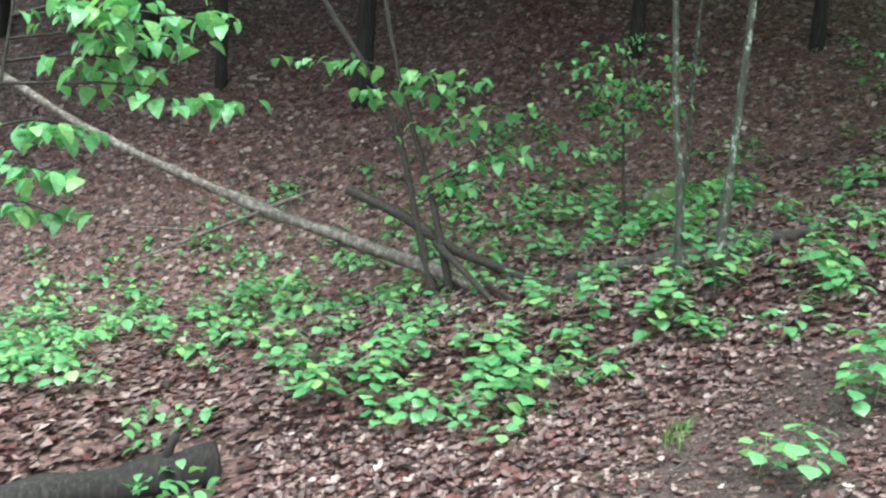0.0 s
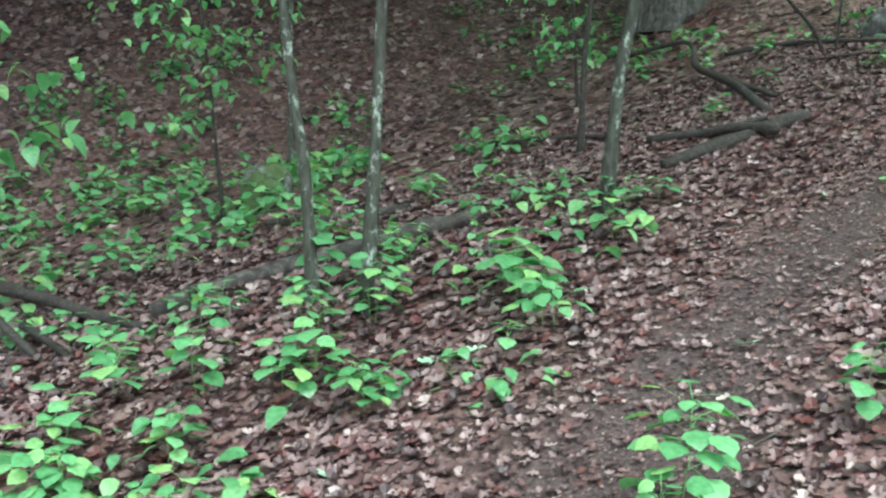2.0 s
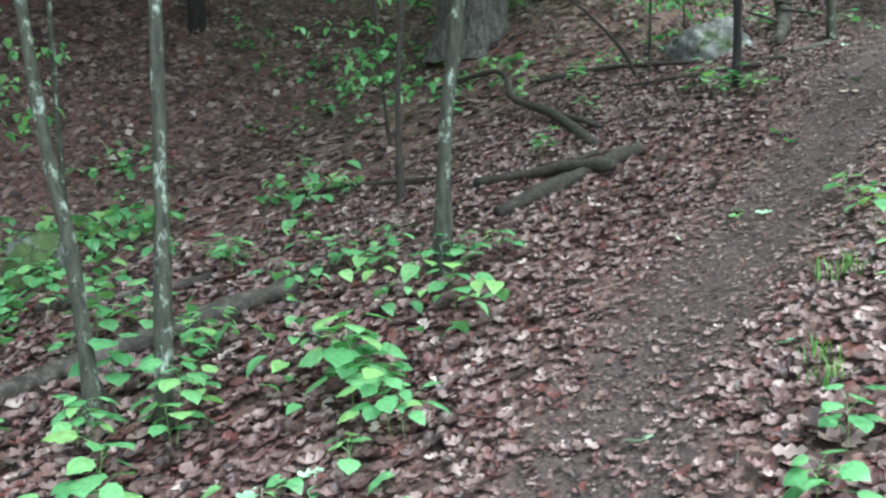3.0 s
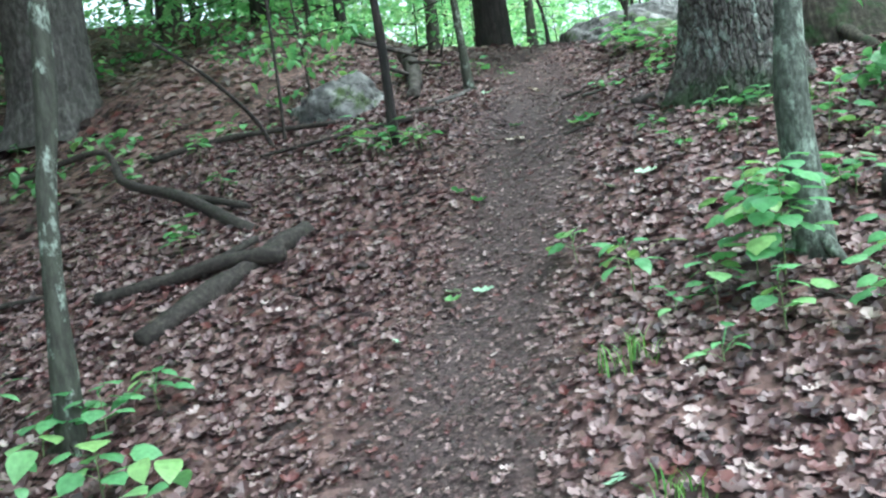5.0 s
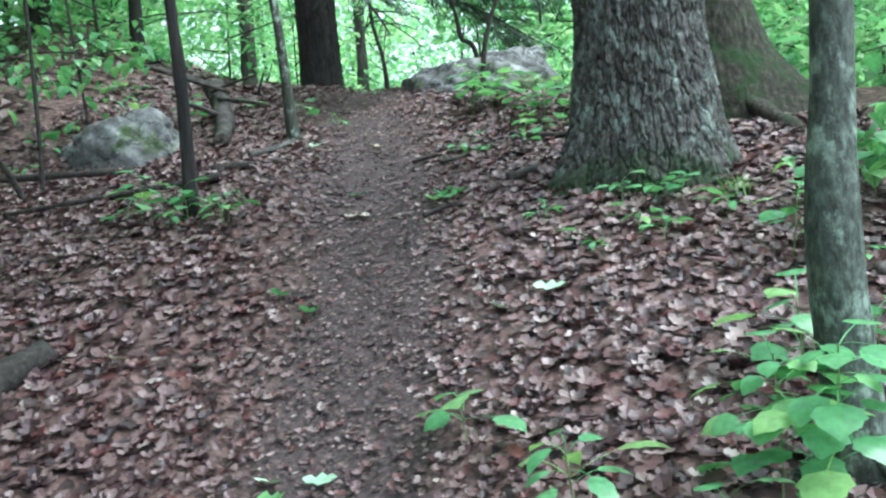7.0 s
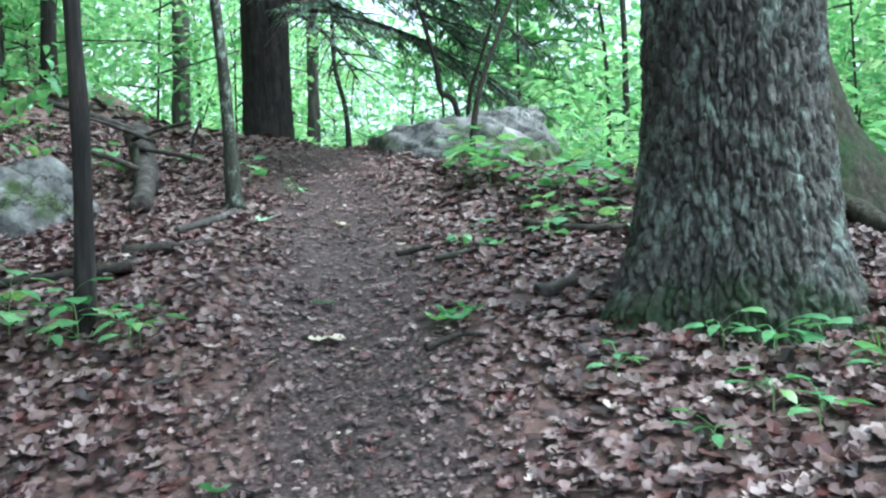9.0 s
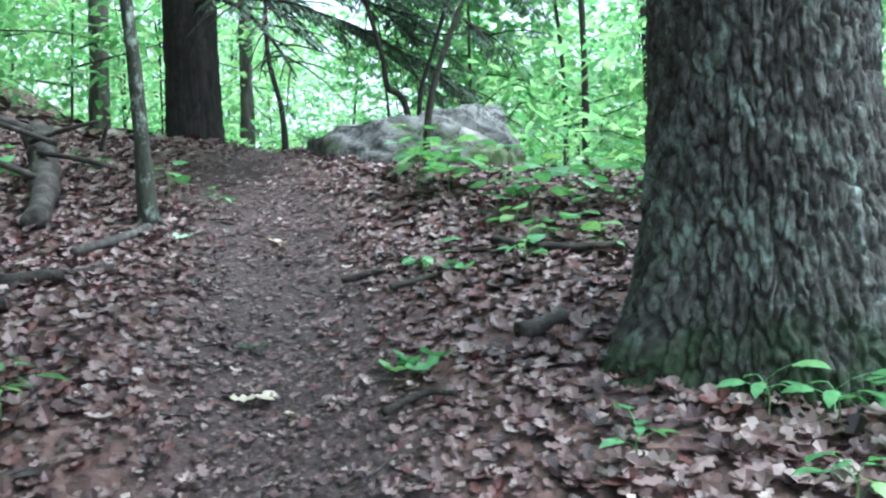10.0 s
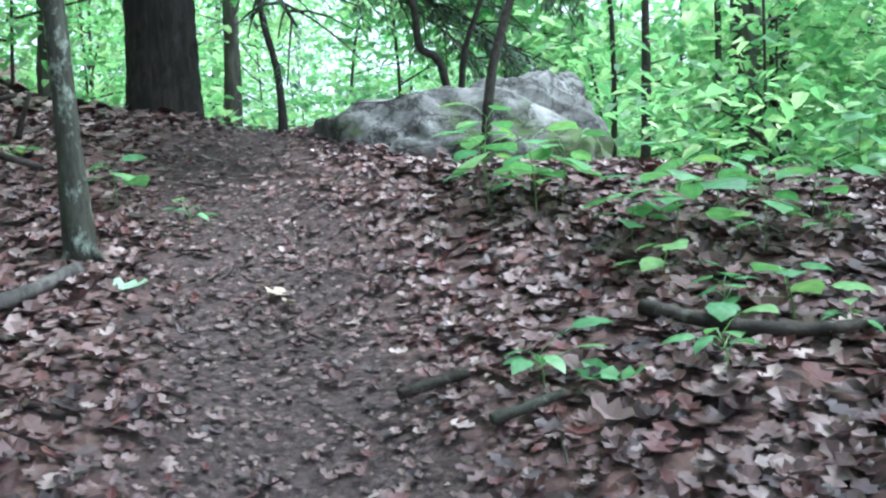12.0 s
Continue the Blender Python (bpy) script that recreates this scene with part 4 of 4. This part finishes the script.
def undergrowth(n, box, seed, leaf):
    """Low leaves of the many small plants that cover the slope."""
    r = random.Random(seed)
    shapes = [leaf_shape(leaf * k, leaf * k * 0.76, 0.35, 0.12, 0.06, rows=5) for k in (0.8, 1.0, 1.2)]
    ms = []
    while len(ms) < n:
        cx, cy = r.uniform(box[0], box[1]), r.uniform(box[2], box[3])
        if trail_distance(cx, cy) < 0.7 or noise.noise(Vector((cx * 0.7, cy * 0.7, 5))) < -0.05:
            continue
        h = r.uniform(0.03, 0.28)
        for _ in range(r.randrange(4, 13)):
            x, y = cx + r.gauss(0, 0.1), cy + r.gauss(0, 0.1)
            ms.append((r.randrange(3), place(x, y, ground_z(x, y) + h * r.uniform(0.4, 1.1), r.uniform(0, 6.3), r.uniform(-0.1, 0.5), r.uniform(-0.3, 0.3), r.uniform(0.7, 1.2))))
    ob = new("undergrowth", scatter_mesh("undergrowth", shapes, ms, M_GREEN_ISLAND))
    tagged(ob, "low green undergrowth of small broad leaves over leaf litter", "undergrowth", kind="stuff")


undergrowth(2300, (-8.5, -2.5, -7.5, 2.5), 31, 0.11)
undergrowth(380, (-2.5, 0.9, -4.5, 1.3), 32, 0.09)
undergrowth(450, (1.6, 5.0, 5.2, 9.5), 33, 0.08)
undergrowth(700, (-9, -2.2, 4.5, 9.5), 34, 0.10)


# ---- litter ----
def dead_leaf_poses(n, xlo, xhi, ylo, yhi, size, seed, keep):
    r = random.Random(seed)
    out = []
    while len(out) < n:
        x, y = r.uniform(xlo, xhi), r.uniform(ylo, yhi)
        t = trail_wear(x, y)
        if r.random() > keep(t):
            continue
        s = size * r.uniform(0.55, 1.25)
        s *= 0.55 + 0.45 * min(1, max(0, (t - 0.2) / 0.45))
        z = ground_z(x, y)
        if -5 < x < 2 and y < 4.5:
            sx, sl = 0.0, 0.323
        else:
            sx, sl = math.atan((ground_z(x - 0.1, y) - z) / 0.1), math.atan((ground_z(x, y + 0.1) - z) / 0.1)
        m = Matrix.Translation((x, y, z + 0.002 + 0.022 * r.random())) @ Euler((sl + r.gauss(0, 0.15), sx + r.gauss(0, 0.15), 0)).to_matrix().to_4x4() @ Matrix.Rotation(r.uniform(0, 6.3), 4, "Z") @ Matrix.Scale(s, 4)
        out.append((r.randrange(6), m))
    return out


LEAF_SHAPES = [oak_leaf_shape(1.0, c) for c in (0.1, 0.3, 0.5, -0.2, 0.2, 0.65)]
FAR_SHAPES = [leaf_shape(1.0, 0.68, d, c, 0.3, rows=2) for c, d in ((0.1, 0.05), (0.3, -0.1), (-0.2, 0.1), (0.4, -0.05), (0.2, 0.0), (-0.1, -0.1))]


def trodden(t):
    return 1 - 0.62 * math.exp(-(t / 0.25) ** 2)


def bare(t):
    return math.exp(-(t / 0.4) ** 2)


for n, box, size, seed, shapes, keep in ((19000, (-3.4, 3.2, -3.5, 1.2), 0.098, 1, LEAF_SHAPES, trodden), (31000, (-3.0, 2.6, 1.2, 8.4), 0.07, 2, LEAF_SHAPES, trodden), (28000, (-13.5, -3.2, -9, 9.5), 0.115, 3, FAR_SHAPES, trodden),
                                         (7000, (-3.4, 3, -7, -3.5), 0.11, 4, FAR_SHAPES, trodden), (5000, (3.0, 7.0, -3, 10), 0.13, 5, FAR_SHAPES, trodden), (5000, (-3.5, 3.2, 8.2, 11), 0.12, 6, FAR_SHAPES, trodden),
                                         (15000, (-0.9, 3.2, -2.6, 8.0), 0.036, 7, FAR_SHAPES, bare), (9000, (-20, -9, -16, 9.5), 0.17, 8, FAR_SHAPES, trodden), (6000, (3.0, 10.0, -8, -1), 0.15, 9, FAR_SHAPES, trodden)):
    ob = new("leaf_litter", scatter_mesh("leaf_litter", shapes, dead_leaf_poses(n, *box, size, seed, keep), M_CRUMBS if keep is bare else M_LITTER))
    tagged(ob, "layer of wet brown and reddish fallen oak leaves", "leaf litter", kind="stuff")

# twigs and bark scraps among the leaves
r9 = random.Random(9)
scraps = []
while len(scraps) < 520:
    x, y = r9.uniform(-4, 3), r9.uniform(-3.5, 8)
    a, L = r9.uniform(0, 6.3), r9.uniform(0.05, 0.28)
    p = [(x + math.cos(a) * L * u, y + math.sin(a) * L * u + 0.03 * L * u * u) for u in (0, 0.5, 1)]
    scraps.append(tube([(q[0], q[1], ground_z(*q) + 0.018) for q in p], r9.uniform(0.002, 0.006), 0.002, seg=4, n=4))
v, f = join(*scraps)
tagged(mesh_object("twig_scraps", v, f, M_LOG), "thin broken twigs scattered among the fallen leaves", "twigs", kind="stuff")

# single leaves along the trail's edge
piece_meshes = []
for s in LEAF_SHAPES:
    me = bpy.data.meshes.new("fallen_leaf")
    me.from_pydata(s[0], [], s[1])
    me.materials.append(M_LITTER_PIECE)
    piece_meshes.append(me)
for k, m in dead_leaf_poses(280, -0.9, 1.9, 0.8, 6.6, 0.078, 21, trodden):
    ob = new("fallen_leaf", piece_meshes[k])
    ob.matrix_world = Matrix.Translation((0, 0, 0.014)) @ m
    ob.parent = GROUND


def torn_leaf(x, y, size, mat, label):
    v, f = oak_leaf_shape(size, 0.25)
    ob = mesh_object("torn_leaf", v, f, mat)
    ob.matrix_basis = place(x, y, ground_z(x, y) + 0.02, random.uniform(0, 6.3), 0, 0.33)
    tagged(ob, label, "leaf", "pale leaves on the trail")


for x, y, s in [(0.0, 4.97, 0.1), (0.54, 2.74, 0.1), (1.28, 0.62, 0.12), (0.13, -1.03, 0.1), (0.17, -0.29, 0.12), (0.3, -0.1, 0.11), (0.74, -1.05, 0.1), (0.4, 2.7, 0.1), (0.95, 3.55, 0.12), (1.12, 3.65, 0.12), (-0.62, 6.1, 0.12), (0.36, 2.2, 0.08), (1.45, 1.3, 0.1)]:
    torn_leaf(x, y, s, M_FRESH, "pale green torn leaf lying on the ground")
for x, y, s in [(0.11, 4.68, 0.1), (0.06, 4.66, 0.07), (-0.24, 6.15, 0.09), (-0.19, 6.1, 0.07), (-0.28, 6.2, 0.05), (0.2, 4.6, 0.06), (-0.3, 3.1, 0.1)]:
    torn_leaf(x, y, s, M_PETAL, "cream coloured dry leaf curled on the trail")
for x, y in [(0.5, 4.80), (0.53, 4.77), (0.47, 4.83), (0.56, 4.83), (0.44, 4.78), (0.05, 3.75), (0.2, 3.65), (0.45, 2.62), (0.55, 5.5), (0.62, 5.48)]:
    v, f = oak_leaf_shape(0.1, 0.4)
    ob = mesh_object("green_fallen_leaf", v, f, M_GREEN)
    ob.matrix_basis = place(x, y, ground_z(x, y) + 0.03, random.uniform(0, 6.3), -0.2, 0.33)
    tagged(ob, "fallen green oak leaf on the litter", "leaf", "green leaves on the trail")


def grass_tuft(x, y, n, h):
    shapes = [([(-0.003, 0, 0), (0.003, 0, 0), (0.004, h * 0.15, h * 0.6), (-0.001, h * 0.15, h * 0.6), (0.0, h * 0.5, h * 0.9)], [(0, 1, 2, 3), (3, 2, 4)])]
    ms = [(0, place(x + random.gauss(0, 0.04), y + random.gauss(0, 0.04), ground_z(x, y) - 0.01, random.uniform(0, 6.3), 0, random.uniform(-0.3, 0.3), random.uniform(0.6, 1.2))) for _ in range(n)]
    tagged(new("grass_tuft", scatter_mesh("grass_tuft", shapes, ms, M_GRASS)), "small tuft of green grass in the litter", "grass", "grass tufts")


for x, y in [(1.35, 1.9), (1.42, 1.95), (1.85, 4.42), (1.62, 1.25), (1.72, 1.1), (1.81, -1.34), (1.7, -1.25)]:
    grass_tuft(x, y, 28, 0.11)


# ---- woods beyond ----
def wood_tree(height, r, nb, per, leaf, seed, low=0.15):
    """A template woodland tree: trunk, boughs and a loose crown of leaf sprays."""
    rr = random.Random(seed)
    e = new("woodland_tree")
    top = (rr.uniform(-0.4, 0.4), rr.uniform(-0.4, 0.4), height)
    pts = [(0, 0, -0.3), (rr.uniform(-0.08, 0.08), rr.uniform(-0.08, 0.08), height * 0.4), top]
    limb("trunk", pts, r, r * 0.3, M_TWIG if r < 0.05 else M_DARKBARK, e, seg=7, n=12)
    ends, shapes = [], []
    for i in range(nb):
        z = height * (low + (1 - low) * (i + rr.random()) / nb)
        a, L = rr.uniform(0, 6.3), rr.uniform(0.6, 1.7)
        q = (math.cos(a) * L, math.sin(a) * L, z + rr.uniform(-0.1, 0.35))
        shapes.append(tube([(0, 0, z - 0.15), (q[0] * 0.5, q[1] * 0.5, z), q], 0.012, 0.004, seg=3, n=4))
        ends += [(q, 1.0), ((q[0] * 0.55, q[1] * 0.55, z + 0.05), 0.8)]
    v, f = join(*shapes)
    mesh_object("branchwork", v, f, M_TWIG, e)
    c = new("crown", crown_mesh("crown", ends, per, leaf, M_FAR_BACKLIT, 0.42))
    c.parent = e
    return tagged(e, "young woodland tree beyond the crest, its green leaves coloured bright as if backlit", "tree", "woods beyond the crest")


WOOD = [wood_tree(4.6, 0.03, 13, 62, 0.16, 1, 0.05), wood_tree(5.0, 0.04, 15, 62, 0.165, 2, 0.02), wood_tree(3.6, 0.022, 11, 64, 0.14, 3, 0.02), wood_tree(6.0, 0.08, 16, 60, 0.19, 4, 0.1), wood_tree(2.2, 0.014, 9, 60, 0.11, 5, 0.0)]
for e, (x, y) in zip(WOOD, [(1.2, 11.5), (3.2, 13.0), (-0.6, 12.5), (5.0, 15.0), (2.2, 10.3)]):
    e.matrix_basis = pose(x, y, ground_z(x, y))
rnd = random.Random(5)
spots = []
while len(spots) < 86:
    y = rnd.uniform(10.5, 34)
    x = rnd.uniform(-2 - y * 0.5, 2 + y * 0.45)
    if abs(x + 0.7 + 0.09 * (y - 9)) < 0.5 and y < 14:
        continue
    if any(math.hypot(x - a, y - b) < 1.0 for a, b in spots) or (x < -2.5 and y > 17 and rnd.random() < 0.5):
        continue
    spots.append((x, y))
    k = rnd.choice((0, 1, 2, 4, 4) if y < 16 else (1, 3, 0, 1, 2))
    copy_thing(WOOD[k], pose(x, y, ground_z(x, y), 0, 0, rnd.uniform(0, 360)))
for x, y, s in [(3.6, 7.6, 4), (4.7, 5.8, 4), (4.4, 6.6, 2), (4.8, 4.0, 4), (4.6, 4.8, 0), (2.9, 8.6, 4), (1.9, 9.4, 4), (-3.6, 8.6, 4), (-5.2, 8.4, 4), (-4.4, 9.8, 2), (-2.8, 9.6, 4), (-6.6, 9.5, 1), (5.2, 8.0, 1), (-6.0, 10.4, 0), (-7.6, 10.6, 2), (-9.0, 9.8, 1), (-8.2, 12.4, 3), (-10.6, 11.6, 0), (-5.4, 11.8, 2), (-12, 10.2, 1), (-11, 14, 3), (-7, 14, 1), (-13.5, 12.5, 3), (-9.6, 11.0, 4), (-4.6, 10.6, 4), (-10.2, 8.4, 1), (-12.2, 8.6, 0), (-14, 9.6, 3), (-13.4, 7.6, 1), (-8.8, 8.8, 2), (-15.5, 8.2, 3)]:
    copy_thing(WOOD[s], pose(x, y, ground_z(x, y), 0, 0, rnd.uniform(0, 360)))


def far_trunk(x, y, r, mat, label):
    z = ground_z(x, y)
    t = thing("far_tree", x, y, z, label, "tree", "trunks beyond the crest")
    adopt(t, limb("trunk", [(x, y, z - 0.3), (x + 0.05, y, z + 2), (x - 0.1, y, z + 6)], r, r * 0.7, mat, seg=12, n=16, flare=0.3))


for x, y, r, mat, lb in [(-2.84, 10.2, 0.085, M_GREYBARK, "grey woodland trunk beyond the crest"), (-1.6, 10.4, 0.065, M_GREYBARK, "brown woodland trunk beyond the crest"), 
                         (2.45, 11.2, 0.09, M_DARKBARK, "dark woodland trunk beyond the crest"), (2.15, 11.0, 0.13, M_GREYBARK, "leaf-clad woodland trunk beyond the crest"), (1.35, 10.6, 0.035, M_TWIG, "thin dark woodland stem beyond the crest"),
                         (1.9, 10.8, 0.025, M_TWIG, "thin dark woodland stem beyond the crest"), (-5.0, 9.6, 0.13, M_DARKBARK, "dark woodland trunk beyond the crest"), (-3.6, 9.2, 0.07, M_DARKBARK, "dark slim trunk beyond the crest"),
                         (-7.2, 10.5, 0.2, M_GREYBARK, "grey woodland trunk beyond the crest"), (3.9, 8.8, 0.16, M_DARKBARK, "dark trunk in the undergrowth"), (4.6, 7.2, 0.14, M_GREYBARK, "grey trunk in the undergrowth"), (3.1, 7.1, 0.06, M_DARKBARK, "dark slim trunk in the undergrowth")]:
    far_trunk(x, y, r, mat, lb)


# hillside trees; their broad crowns, out of view, are added to shade the west
def hill_shade_tree(x, y, r, h):
    z = ground_z(x, y)
    t = thing("hillside_tree", x, y, z, "dark hillside tree standing in leaf litter, its added high crown shading the slope", "tree", "hillside trees")
    adopt(t, limb("trunk", [(x, y, z - 0.3), (x + 0.1, y, z + h * 0.5), (x, y + 0.1, z + h)], r, r * 0.5, M_DARKBARK, seg=10, n=14, flare=0.3))
    ends = [((x + rnd.uniform(-2.4, 4.2), y + rnd.uniform(-2.6, 2.6), z + h * rnd.uniform(0.65, 1.0)), 1.5) for _ in range(14)]
    adopt(t, new("crown", crown_mesh("crown", ends, 320, 0.42, M_GREEN_ISLAND, 0.6)))


for x, y, r, h in [(-10, -3, 0.16, 8), (-9.5, 1.5, 0.12, 8), (-12, -7, 0.18, 8), (-11.5, 5.0, 0.16, 8), (-14, 0, 0.2, 8), (-9, -10, 0.16, 8), (-8.6, 4.2, 0.1, 7), (-16, -5, 0.2, 9), (-12.5, -2, 0.1, 7), (-13, 3, 0.15, 8), (-11, -5.5, 0.1, 7), (-13, -10, 0.16, 8), (-15, -8, 0.15, 8)]:
    hill_shade_tree(x, y, r, h)
